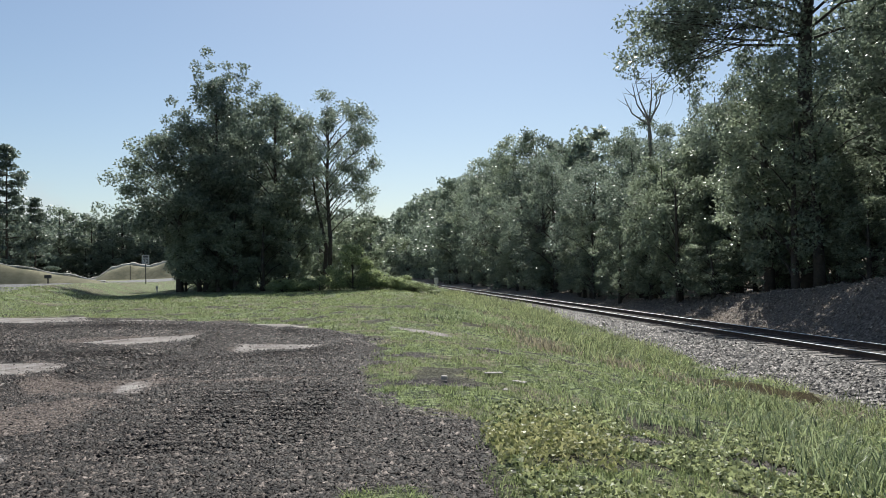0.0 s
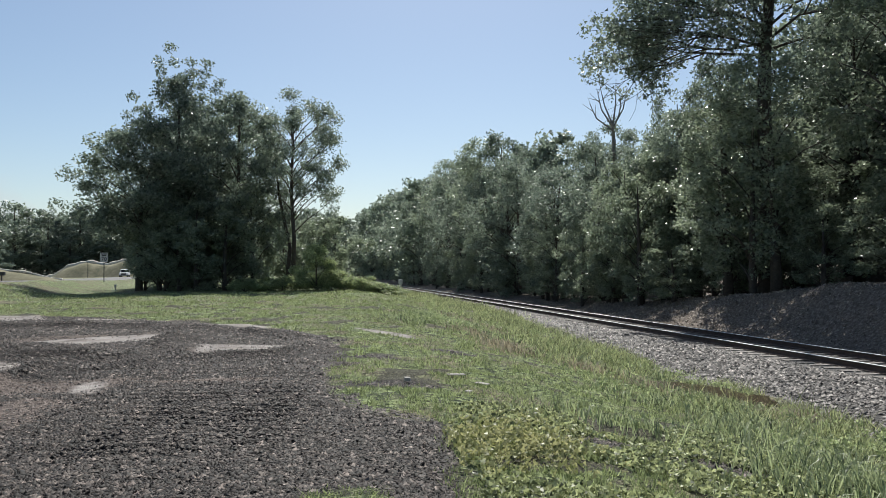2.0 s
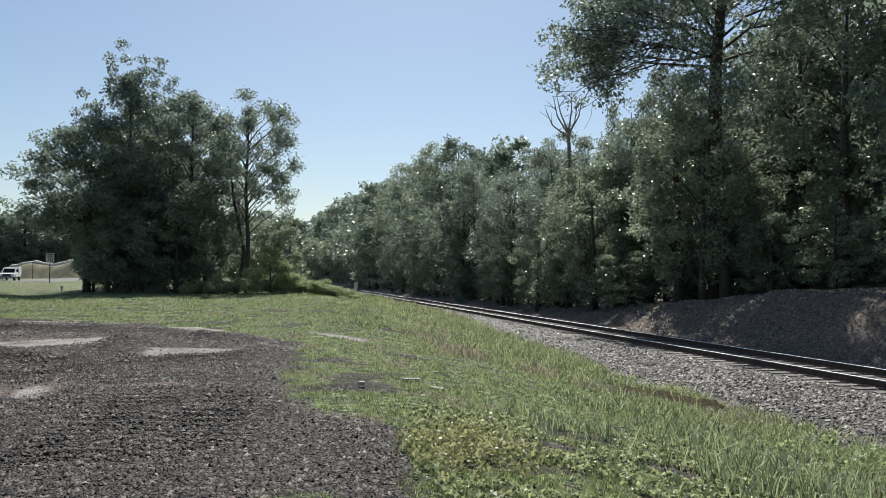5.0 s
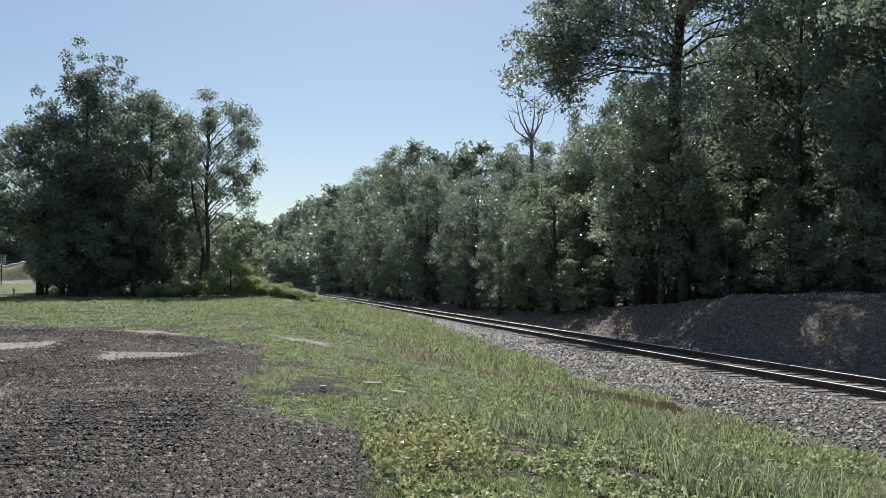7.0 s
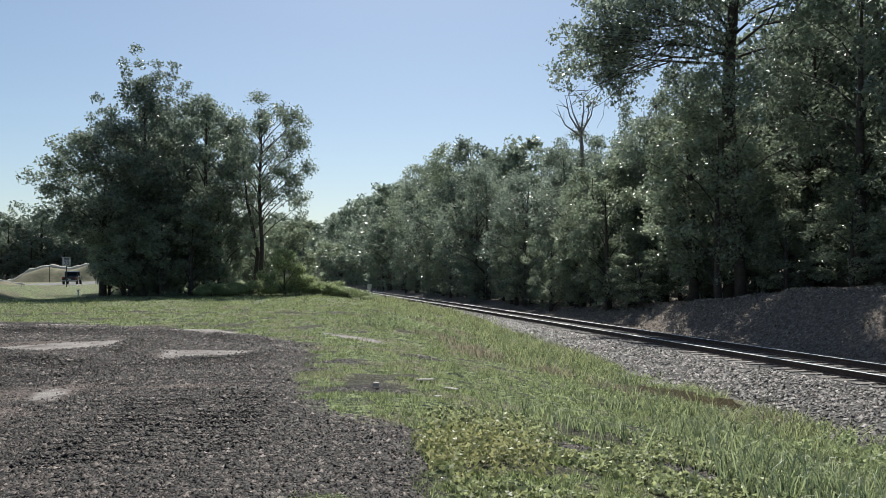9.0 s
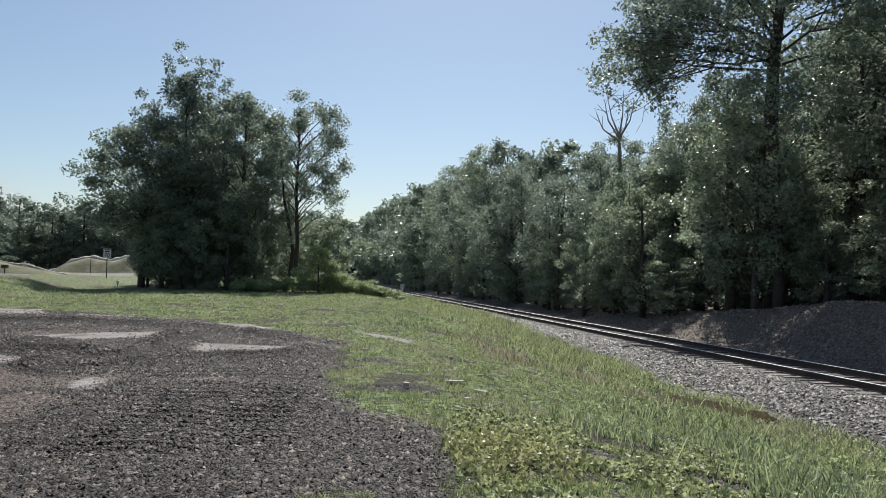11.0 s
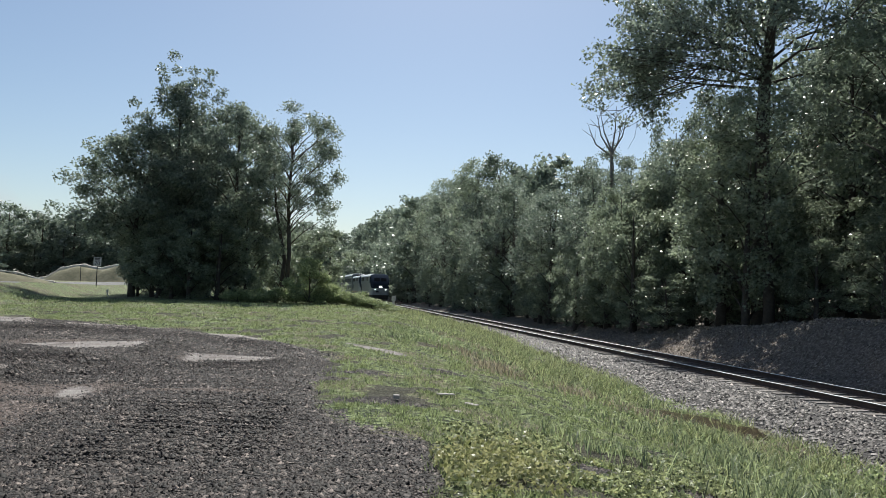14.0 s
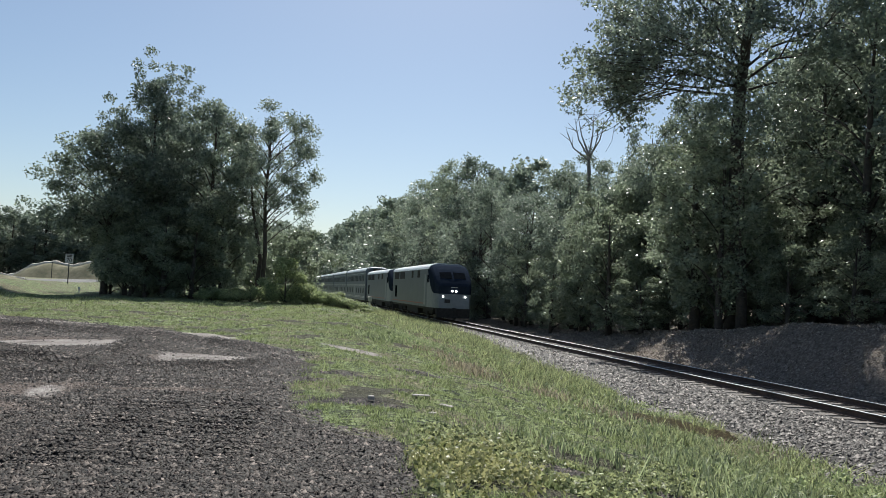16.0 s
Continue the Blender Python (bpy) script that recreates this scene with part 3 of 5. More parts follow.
def build_grass():
    n, k = 40000, 8
    a = 4.5 + 45 * rng.uniform(0, 1, n) ** 1.9
    u = rng.uniform(-1, 1, n) * (a * 0.62 + 3) + 1.5
    x, y = to_xy(a, u)
    keep = (gravel_mask(x, y) + 0.5 * (vnoise(x * 2, y * 2, 12) - 0.5) < 0.5) & (u < verge(a)) & (patch_mask(x, y) < 0.4) & (turf(x, y) > 0.74)
    x, y, a = np.repeat(x[keep], k), np.repeat(y[keep], k), np.repeat(a[keep], k)
    x, y = x + rng.normal(0, 0.035 + 0.002 * a), y + rng.normal(0, 0.035 + 0.002 * a)
    tall = 0.55 + 1.1 * vnoise(x * 2.3, y * 2.3, 23)
    blades("grass", x, y, ground_z(x, y), (0.032 + 0.0007 * a) * tall, 0.0035 + 0.0005 * a, M_GRASS, "short patchy green grass beside the gravel", "grass", 0.6)
    spots = [(7.1, 5.0), (6.0, 4.6), (6.6, 5.5), (7.8, 5.7), (8.6, 4.2), (9.1, 3.6), (8.8, 5.0), (10.0, 6.0), (9.5, 6.8), (11.2, 7.4), (12.8, 7.7), (10.8, 6.6), (8.0, 6.6), (14.5, 7.6), (17.0, 8.2), (19.5, 7.4), (12.0, 5.6), (23.0, 6.0), (25.5, 5.4), (27.0, 4.2), (30.0, 5.2), (24.0, 3.4)]
    c = np.array(spots)[rng.integers(0, len(spots), 6500)]
    x, y = to_xy(c[:, 0] + rng.normal(0, 0.45, len(c)), c[:, 1] + rng.normal(0, 0.40, len(c)))
    tall = np.where((c[:, 0] < 8.2) & (c[:, 1] < 6), 0.22, 0.13) * (0.5 + vnoise(x * 2.5, y * 2.5, 27))
    arching_blades("grass_tufts", x, y, ground_z(x, y), tall, 0.0045 + 0.0004 * c[:, 0], M_TUFT, "rank arching tufts of long green grass near the ballast", "grass")
    straw = np.array([(19.0, 5.2), (20.5, 5.6), (23.0, 5.0), (17.0, 6.6), (15.0, 7.2), (12.2, 8.3), (26.5, 6.4), (30.0, 6.2)])
    c = straw[rng.integers(0, len(straw), 2600)]
    x, y = to_xy(c[:, 0] + rng.normal(0, 0.6, len(c)), c[:, 1] + rng.normal(0, 0.35, len(c)))
    arching_blades("dry_grass_tufts", x, y, ground_z(x, y), 0.15, 0.004 + 0.0004 * c[:, 0], M_STRAW, "bleached dry grass tufts on the verge", "grass")
    n = 1300
    a = 8 + 55 * rng.uniform(0, 1, n) ** 1.3
    u = verge(a) - np.abs(rng.normal(0, 1.7, n)) - 0.1
    x, y = to_xy(a, u)
    keep = (vnoise(x * 0.7, y * 0.7, 71) > 0.42) & (path_gap(x, y, PUDDLE) > 0.5)
    cx, cy = to_xy(26.0 + rng.normal(0, 1.5, 170), 4.9 + rng.normal(0, 0.6, 170))
    x, y, a = np.r_[x[keep], cx], np.r_[y[keep], cy], np.r_[a[keep], np.full(170, 32.0)]
    p = np.stack([x, y, ground_z(x, y) + 0.07], -1)
    me = leaves_mesh(p, rng.uniform(0.08, 0.2, len(p)) + 0.002 * a, 34, 0.055, 0.7, 0.0)
    tagged(part("leafy_weeds", me, M_BUSH), "low leafy green weeds along the verge", "weeds", kind="stuff")
    n = 11000
    a, u = 10 + 45 * rng.uniform(0, 1, n) ** 1.4, rng.uniform(16.6, 22.5, n)
    x, y = to_xy(a, u)
    p = np.stack([x, y, ground_z(x, y) + 0.03], -1)
    me = leaves_mesh(p, np.full(n, 0.05), 2, 0.085, 0.3, 0.0)
    tagged(part("leaf_litter", me, M_LITTER), "fallen brown leaves on the wooded bank", "leaf litter", kind="stuff")
    n = 700
    x, y = rng.normal(0.95, 0.35, n), rng.normal(7.1, 0.55, n)
    p = np.stack([x, y, ground_z(x, y) + 0.075], -1)[gravel_mask(x, y) < 0.55]
    tagged(part("yellow_weeds", leaves_mesh(p, np.full(len(p), 0.05), 5, 0.045, 0.6, 0.0), M_YELLOW), "yellowing low weeds beside the gravel", "weeds", kind="stuff")
    n = 11000
    a, u = rng.uniform(4.6, 9.0, n), rng.uniform(0.8, 6.5, n)
    x, y = to_xy(a, u)
    keep = (gravel_mask(x, y) < 0.45) & (vnoise(x * 0.8, y * 0.8, 61) > 0.4)
    p = np.stack([x[keep], y[keep], ground_z(x[keep], y[keep]) + 0.035], -1)
    me = leaves_mesh(p, np.full(len(p), 0.055), 6, 0.046, 0.7, 0.0)
    tagged(part("broadleaf_weeds", me, M_WEED), "low broad-leaved weeds in the grass", "weeds", kind="stuff")
    n, k = 8200, 9
    a = 5 + 75 * rng.uniform(0, 1, n) ** 1.6
    u = verge(a) - np.abs(rng.normal(0, 1.5, n)) + rng.uniform(-0.1, 0.5, n)
    x, y = to_xy(a, u)
    keep = 0.5 * vnoise(x * 0.5, y * 0.5, 25) + 0.8 * vnoise(x * 1.9, y * 1.9, 26) > 0.62
    h = np.repeat(rng.uniform(0.04, 0.2, keep.sum()), k)
    x, y, a = np.repeat(x[keep], k), np.repeat(y[keep], k), np.repeat(a[keep], k)
    x, y = x + rng.normal(0, 0.05 + 0.003 * a), y + rng.normal(0, 0.05 + 0.003 * a)
    blades("tall_grass", x, y, ground_z(x, y), h + 0.0016 * a, 0.005 + 0.0005 * a, M_WEED, "tall ragged grass and weeds beside the ballast", "grass", 0.6)



# ---- trees ----


def leaves_mesh(centres, radii, per, size, flat=0.75, droop=0.2):
    """Pointed leaf blades in ragged clumps round the given centres."""
    centres, radii = np.asarray(centres, float), np.asarray(radii, float)
    n = len(centres) * per
    c, r = np.repeat(centres, per, 0), np.repeat(radii, per)
    d = rng.normal(0, 1, (n, 3))
    d /= np.linalg.norm(d, axis=1, keepdims=True)
    p = c + d * (r * rng.uniform(0.1, 1.05, n) ** 0.6)[:, None] * np.array((1, 1, flat))
    ax = rng.normal(0, 1, (n, 3))
    ax[:, 2] -= droop
    ax /= np.linalg.norm(ax, axis=1, keepdims=True)
    nb = rng.normal(0, 1, (n, 3)) + np.array((0, 0, 0.8))
    b = np.cross(ax, nb)
    b /= np.linalg.norm(b, axis=1, keepdims=True) + 1e-9
    s = size * rng.uniform(0.6, 1.35, n)[:, None]
    v = np.stack([p - ax * s * 0.4 - b * s * 0.36, p - ax * s * 0.3 + b * s * 0.4, p + ax * s * 0.65], 1)
    return mesh_np("crown", v.reshape(-1, 3), np.arange(3 * n).reshape(-1, 3))


build_grass()


def broadleaf(name, height, radius, base, clumps, per, size, leaf, bark, shape=0.55, seed=1, label="", gaps=0.0, trunk_r=None, clump_r=0.72, lobe=0.36, extra=()):
    """A tree: tapered trunk, limbs out to billowing lobes, leaf clumps on each lobe. shape: where the crown is widest, 0 to 1 of its height."""
    r = np.random.default_rng(seed)
    tree = new(name)
    bm = bmesh.new()
    tr = trunk_r or height * 0.013 + 0.05
    lean = r.normal(0, 0.02, 2) * height
    line = [(lean[0] * t * t, lean[1] * t * t, height * 0.9 * t) for t in np.linspace(0, 1, 8)]
    tube(bm, line, [tr * (1.25 - 1.1 * t) for t in np.linspace(0, 1, 8)], 8)
    turn = r.uniform(0, 2 * np.pi, 3)
    count = max(6, clumps // 8)
    pts = []
    for k in range(count):
        h = (k + r.uniform(0, 1)) / count
        w = (h / shape) ** 0.55 if h < shape else max(0.0, 1 - ((h - shape) / (1 - shape)) ** 2.0) ** 0.6
        w = 0.1 + w * (0.9 + 0.16 * math.sin(5 * h + turn[0]))
        if base < 1.5:
            w = max(w, 0.62 if h < shape else 0.0)
        ang = k * 2.4 + r.normal(0, 0.5)
        if gaps and math.sin(ang * 2 + turn[2] + h * 11) > 1 - gaps:
            continue
        lr = radius * lobe * r.uniform(0.65, 1.25) * (1.0 if h < 0.85 else 0.7)
        reach = max(0.0, radius * w - lr * 0.75) * r.uniform(0.35, 1.05) ** 0.6
        z = base + lr * 0.35 + (height - base - lr * 1.0) * h
        t = z / height
        c = Vector((lean[0] * t * t + math.cos(ang) * reach, lean[1] * t * t + math.sin(ang) * reach, z))
        z0 = min(max(base * 0.7, z - 0.6 * reach - 0.6), height * 0.82)
        t0 = z0 / height
        s_ = Vector((lean[0] * t0 * t0, lean[1] * t0 * t0, z0))
        rr = tr * (1.2 - 1.05 * t0) * 0.4
        m = s_.lerp(c, 0.5) + Vector((0, 0, 0.1 * (c - s_).length))
        tube(bm, [s_, m, c], [rr, rr * 0.62, 0.02], 5)
        out = Vector((math.cos(ang) * 0.45, math.sin(ang) * 0.45, 0.35))
        for q in range(8):
            d = Vector(r.normal(0, 1, 3)).normalized() + out
            p = c + d.normalized() * lr * r.uniform(0.35, 1.12)
            pts.append((p.x, p.y, max(p.z, 0.25)))
            if q < 2:
                tube(bm, [c, p], [0.022, 0.008], 3)
    pts += list(extra)
    part("trunk", bm, bark, tree, smooth=True)
    radii = r.uniform(0.65, 1.3, len(pts)) * clump_r
    if extra:
        radii[-len(extra):] = 0.55
    part("crown", leaves_mesh(pts, radii, per, size), leaf, tree)
    return tagged(tree, label or "leafy green broadleaf tree", "tree")


def grow(r, bm, tips, s, d, length, rad, depth, spread=0.4, up=0.05):
    """One limb with its branches; the last twigs give the places of the leaves."""
    e = s + d * length
    m = s.lerp(e, 0.5) + Vector(r.normal(0, 0.07, 3)) * length
    tube(bm, [s, m, e], [rad, rad * 0.8, rad * 0.58], 6 if depth > 1 else 4)
    if depth == 0:
        tips += [tuple(e), tuple(m)]
        return
    if depth == 1:
        tips.append(tuple(m + Vector(r.normal(0, 0.3, 3))))
    for k in range(3):
        nd = (d + Vector(r.normal(0, spread, 3)) + Vector((0, 0, up))).normalized()
        grow(r, bm, tips, e if k == 0 else m.lerp(e, r.uniform(0.1, 1.0)), nd, length * r.uniform(0.58, 0.84), rad * 0.56, depth - 1, spread, up)


def pine(name, height, radius, base, whorls, seed=1, per=34, size=0.42):
    """A pine: straight trunk, whorls of uneven level limbs that carry flat tufts of needles."""
    r = np.random.default_rng(seed)
    tree = new(name)
    bm = bmesh.new()
    tr = height * 0.011
    tube(bm, [(0, 0, height * t) for t in np.linspace(0, 1, 7)], [tr * (1.2 - 1.08 * t) for t in np.linspace(0, 1, 7)], 8)
    pts = []
    for i in range(whorls):
        h = i / (whorls - 1)
        z = base + (height - base) * h
        w = radius * (1 - h ** 1.5) ** 0.8 * (0.5 + 0.6 * r.random())
        for k in range(6):
            ang = r.uniform(0, 2 * np.pi)
            L = w * r.uniform(0.5, 1.1) + 0.4
            e = Vector((math.cos(ang) * L, math.sin(ang) * L, z + r.uniform(-0.05, 0.3) * L))
            tube(bm, [(0, 0, z), e * 0.5 + Vector((0, 0, z * 0.5 - 0.05)), e], [0.07, 0.045, 0.015], 4)
            for q in (1.0, 0.8, 0.55):
                pts.append(tuple(Vector((0, 0, z)).lerp(e, q) + Vector(r.normal(0, 0.25, 3))))
    part("trunk", bm, M_BARK, tree, smooth=True)
    part("crown", leaves_mesh(pts, r.uniform(0.6, 1.25, len(pts)), per, size, 0.55, 0.0), M_NEEDLE, tree)
    return tagged(tree, "tall dark green pine with open needled crown", "tree")


def stand(tree, x, y, turn=0.0, scale=(1, 1, 1), copy=True, sink=0.1, label=""):
    z = float(ground_z(np.array([x]), np.array([y]))[0]) - sink
    ob = copy_thing(tree, pose(x, y, z, 0, 0, turn)) if copy else tree
    ob.matrix_basis = pose(x, y, z, 0, 0, turn)
    ob.scale = scale if not isinstance(scale, (int, float)) else (scale,) * 3
    return tagged(ob, label)


def forest():
    r = random.Random(11)
    edge = [
        broadleaf("tree", 15, 4.8, 0.6, 210, 64, 0.185, M_LEAF, M_BARK, 0.45, 21, "leafy broadleaf tree at the edge of the railway wood"),
        broadleaf("tree", 15, 4.4, 0.8, 210, 64, 0.185, M_LEAF_DARK, M_BARK, 0.5, 22, "dark leafy broadleaf tree at the edge of the railway wood"),
        broadleaf("tree", 15, 5.0, 1.2, 210, 64, 0.185, M_LEAF, M_BARK, 0.6, 23, "leafy broadleaf tree with an uneven crown"),
        broadleaf("tree", 15, 4.2, 2.4, 190, 66, 0.175, M_LEAF_LIGHT, M_BARK, 0.6, 26, "lighter broadleaf tree with an open crown", gaps=0.15),
        broadleaf("tree", 15, 5.2, 0.6, 200, 66, 0.19, M_LEAF, M_BARK, 0.4, 27, "broad leafy tree with heavy lobes", clump_r=0.85, lobe=0.42),
    ]
    young = broadleaf("tree", 9, 3.1, 0.4, 110, 62, 0.165, M_LEAF_LIGHT, M_BARK, 0.45, 24, "light green young tree beside the railway", clump_r=0.55)
    far = broadleaf("tree", 17, 5.8, 0.4, 110, 34, 0.50, M_LEAF, M_BARK, 0.45, 25, "leafy tree of the distant wood", clump_r=1.2, lobe=0.4)
    used = set()

    def put(tree, a, u, s, turn=None):
        x, y = to_xy(a, u)
        first = tree.name not in used
        used.add(tree.name)
        stand(tree, x, y, r.uniform(0, 360) if turn is None else turn, s, not first)

    # heights along the wood's edge
    prof_a, prof_h = (16, 30, 45, 60, 68, 76, 90, 118, 140, 180, 250, 420), (18, 16, 12.0, 13.5, 15, 17.0, 17.0, 20.0, 19, 20, 21.5, 22)
    a = 17.0
    i = 0
    while a < 150:
        h = float(np.interp(a, prof_a, prof_h))
        for u, k in ((25.2 - 5.2 * float(step(a, 36, 50)), 0.92), (30.5 - 3.5 * float(step(a, 36, 50)), 1.0)):
            s = h * k / 15 * r.uniform(0.84, 1.08)
            if not (u < 26 and 22 < a < 43):
                near = a < 78 or (a < 120 and u < 24)
                s = s if near else s * 0.88
                put(edge[(i * 3 + i // 5) % 5] if near else far, a + r.uniform(-1, 1), u + r.uniform(-1.2, 1.2), (max(s, 0.85) * r.uniform(0.85, 1.15), max(s, 0.85), s))
            i += 1
        if r.random() < 0.75:
            put(young, a + r.uniform(1, 3), (23.0 if a < 36 else 18.6) + r.uniform(-0.4, 0.6), r.uniform(0.55, 0.9))
        a += 5.0 if a < 78 else 7.0
    while a < 480:
        h = float(np.interp(a, prof_a, prof_h))
        for u in (21.0, 29.0):
            put(far, a + r.uniform(-2, 2), u + r.uniform(-1, 1.5), h / 17 * r.uniform(0.9, 1.08))
        a += 9.0 if a < 260 else 16.0
    for a_, u_, s_ in ((41, 18.9, 0.85), (44.5, 19.6, 1.0), (130, 18.3, 0.95), (47, 19.5, 0.7), (32.5, 20.6, 1.0), (35.5, 21.2, 1.0), (42.0, 22.8, 0.9), (40.2, 22.2, 0.8), (44.2, 22.0, 1.1)):
        put(young, a_, u_, s_)
    for a_, u_, s_, k in ((28.0, 24.6, 0.95, 3), (36.8, 22.6, 0.76, 3),  (40.5, 25.5, 0.8, 4), (33.5, 27.0, 0.95, 2), (38.0, 30.0, 1.0, 1), (43.0, 31.0, 1.0, 0), (46.5, 24.0, 0.8, 2), (23.0, 26.0, 1.1, 0), (31.6, 21.2, 0.74, 3), (34.6, 20.6, 0.72, 3), (43.0, 25.6, 0.98, 1)):
        put(edge[k], a_, u_, (max(s_, 0.9), max(s_, 0.9), s_))
    put(edge[2], 45.2, 23.6, (0.72, 0.72, 0.93))
    for k in range(9):
        put(far, 8 + 4.6 * k, 33 + r.uniform(-2, 2), r.uniform(0.95, 1.1))
        put(young, 13 + 3.4 * k, 25.5 + r.uniform(-1.0, 2.0), (0.9, 0.9, r.uniform(0.55, 0.8)))
        put(young, 14 + 3.1 * k, 22.4 + r.uniform(-0.4, 0.6), (0.62, 0.62, r.uniform(0.34, 0.52)))
    for k in range(26):
        put(young, 37 + 2.6 * k + r.uniform(-0.8, 0.8), 19.6 + r.uniform(-0.4, 0.9), (0.66, 0.66, r.uniform(0.34, 0.55)))
    # the wood beyond the field, left of the railway
    for k in range(16):
        put(far, 150 + 22 * k + r.uniform(-4, 4), -4 - r.uniform(0, 8), r.uniform(0.42, 0.6))
    return edge, young, far


EDGE, YOUNG, FAR = forest()


def big_oak():
    """The tall oak that overhangs the wood's edge, with bare limbs showing through its crown."""
    r = np.random.default_rng(5)
    tree = new("oak")
    bm = bmesh.new()
    tube(bm, [(0, 0, 0), (0.1, 0, 5), (0.0, 0.1, 9), (0.1, 0, 12), (0.5, 0, 16), (0.8, 0, 20)], [0.46, 0.38, 0.34, 0.29, 0.2, 0.08], 9)
    tips = []
    limbs = [(11.8, (-1, 0, 0.16), 3.7), (12.4, (-1, 0.45, 0.16), 3.3), (12.2, (-0.95, -0.4, 0.25), 3.2), (12.6, (-0.8, 0.1, 0.55), 3.7), (13.5, (-0.6, -0.3, 0.9), 3.6),
             (14.5, (-0.2, 0.3, 1), 3.6), (14.0, (0.4, -0.2, 1), 3.6), (13.0, (0.9, 0, 0.5), 3.5), (12.0, (0.8, 0.6, 0.3), 3.3),
             (13.0, (0.1, -1, 0.6), 2.4), (12.5, (0, 1, 0.5), 3.2), (12.4, (0.9, -0.4, 0.3), 3.0), (15.5, (-0.7, 0.2, 0.7), 3.2), (13.2, (-0.9, 0.5, 0.4), 3.4), (16.5, (0.6, 0.2, 0.8), 3.0)]
    for z, d, length in limbs:
        grow(r, bm, tips, Vector((0.1, 0, z)), Vector(d).normalized(), length, 0.075, 3, 0.46, 0.05)
    pts = [p for p in tips if not (p[0] < -5.5 and p[2] < 10.9) and p[2] > 9.8]
    for k in range(230):
        d = r.normal(0, 1, 3)
        d = d / np.linalg.norm(d) * r.uniform(0.3, 1.0)
        p = Vector((-2.6 + 6.4 * d[0], -0.6 + 3.4 * d[1], 13.9 + 3.2 * d[2]))
        tube(bm, [p.lerp(Vector((-0.5, 0, 13.5)), 0.3), p], [0.025, 0.008], 3)
        pts.append(tuple(p))
    part("trunk", bm, M_BARK, tree, smooth=True)
    part("crown", leaves_mesh(pts, r.uniform(0.45, 0.85, len(pts)), 30, 0.19), M_LEAF, tree)
    tagged(tree, "tall oak with a spreading open crown and bare limbs", "tree")
    x, y = to_xy(33.5, 22.0)
    stand(tree, x, y, -25.8, 1.0, False)


big_oak()


def dead_snag():
    tree = new("dead_tree")
    bm = bmesh.new()
    r = np.random.default_rng(9)
    tube(bm, [(0, 0, 0), (0.1, 0, 6), (0.0, 0.1, 11.4)], [0.2, 0.15, 0.09], 7)
    for dx, dz in ((-1.1, 2.2), (-0.5, 2.9), (0.35, 3.0), (0.9, 2.3), (-1.5, 1.3), (0.5, 1.7)):
        e = Vector((dx, r.normal(0, 0.5), 11.2 + dz))
        s = Vector((0, 0, 10.6 + 0.2 * dz))
        m = s.lerp(e, 0.5) + Vector((dx * 0.2, 0, -0.1))
        tube(bm, [s, m, e], [0.07, 0.045, 0.012], 5)
        for k in range(3):
            q = m.lerp(e, r.uniform(0.1, 0.8))
            tube(bm, [q, q + Vector((r.normal(0, 0.35), r.normal(0, 0.3), r.uniform(0.3, 0.8)))], [0.025, 0.008], 4)
    part("trunk", bm, M_PALE_BARK, tree)
    tagged(tree, "bare dead tree with thin grey branches", "tree")
    x, y = to_xy(50.5, 21.5)
    stand(tree, x, y, 0, 1.12, False)


dead_snag()


def airy_tree():
    """An open tree whose trunk and fine limbs show against the sky."""
    r = np.random.default_rng(34)
    tree = new("tree")
    bm, tips = bmesh.new(), []
    tube(bm, [(0, 0, 0), (0.15, 0, 3.5), (-0.05, 0, 7), (0.1, 0.1, 10.5), (0.1, 0, 12.6)], [0.19, 0.15, 0.12, 0.07, 0.02], 8)
    for k in range(34):
        h = (k + 0.5) / 34
        ang = k * 2.4 + 0.25 * r.normal()
        z = 5.6 + 7.0 * h
        w = (1 - (2 * h - 0.9) ** 2 * 0.75) ** 0.5 * r.uniform(0.45, 1.0)
        e = Vector((0.5 + 2.5 * w * math.cos(ang), 2.1 * w * math.sin(ang), z))
        b0 = Vector((0.05, 0, min(11.6, max(4.0, z - 0.75 * math.hypot(e.x, e.y) - 0.3))))
        m = b0.lerp(e, 0.5) + Vector((0, 0, 0.15))
        tube(bm, [b0, m, e], [0.05, 0.035, 0.022], 5)
        d = (e - b0).normalized()
        tips.append(tuple(m + Vector(r.normal(0, 0.3, 3))))
        grow(r, bm, tips, e, d, 0.85, 0.022, 2, 0.85, 0.06)
    tube(bm, [(-0.5, 0.3, 0), (-0.2, 0.3, 3.0), (-0.9, 0.3, 6.5), (-1.3, 0.2, 10)], [0.17, 0.14, 0.1, 0.03], 7)
    part("trunk", bm, M_BARK, tree, smooth=True)
    part("crown", leaves_mesh(tips, r.uniform(0.35, 0.75, len(tips)), 24, 0.145), M_LEAF, tree)
    return tagged(tree, "airy tree with a dark visible trunk and fine limbs", "tree")


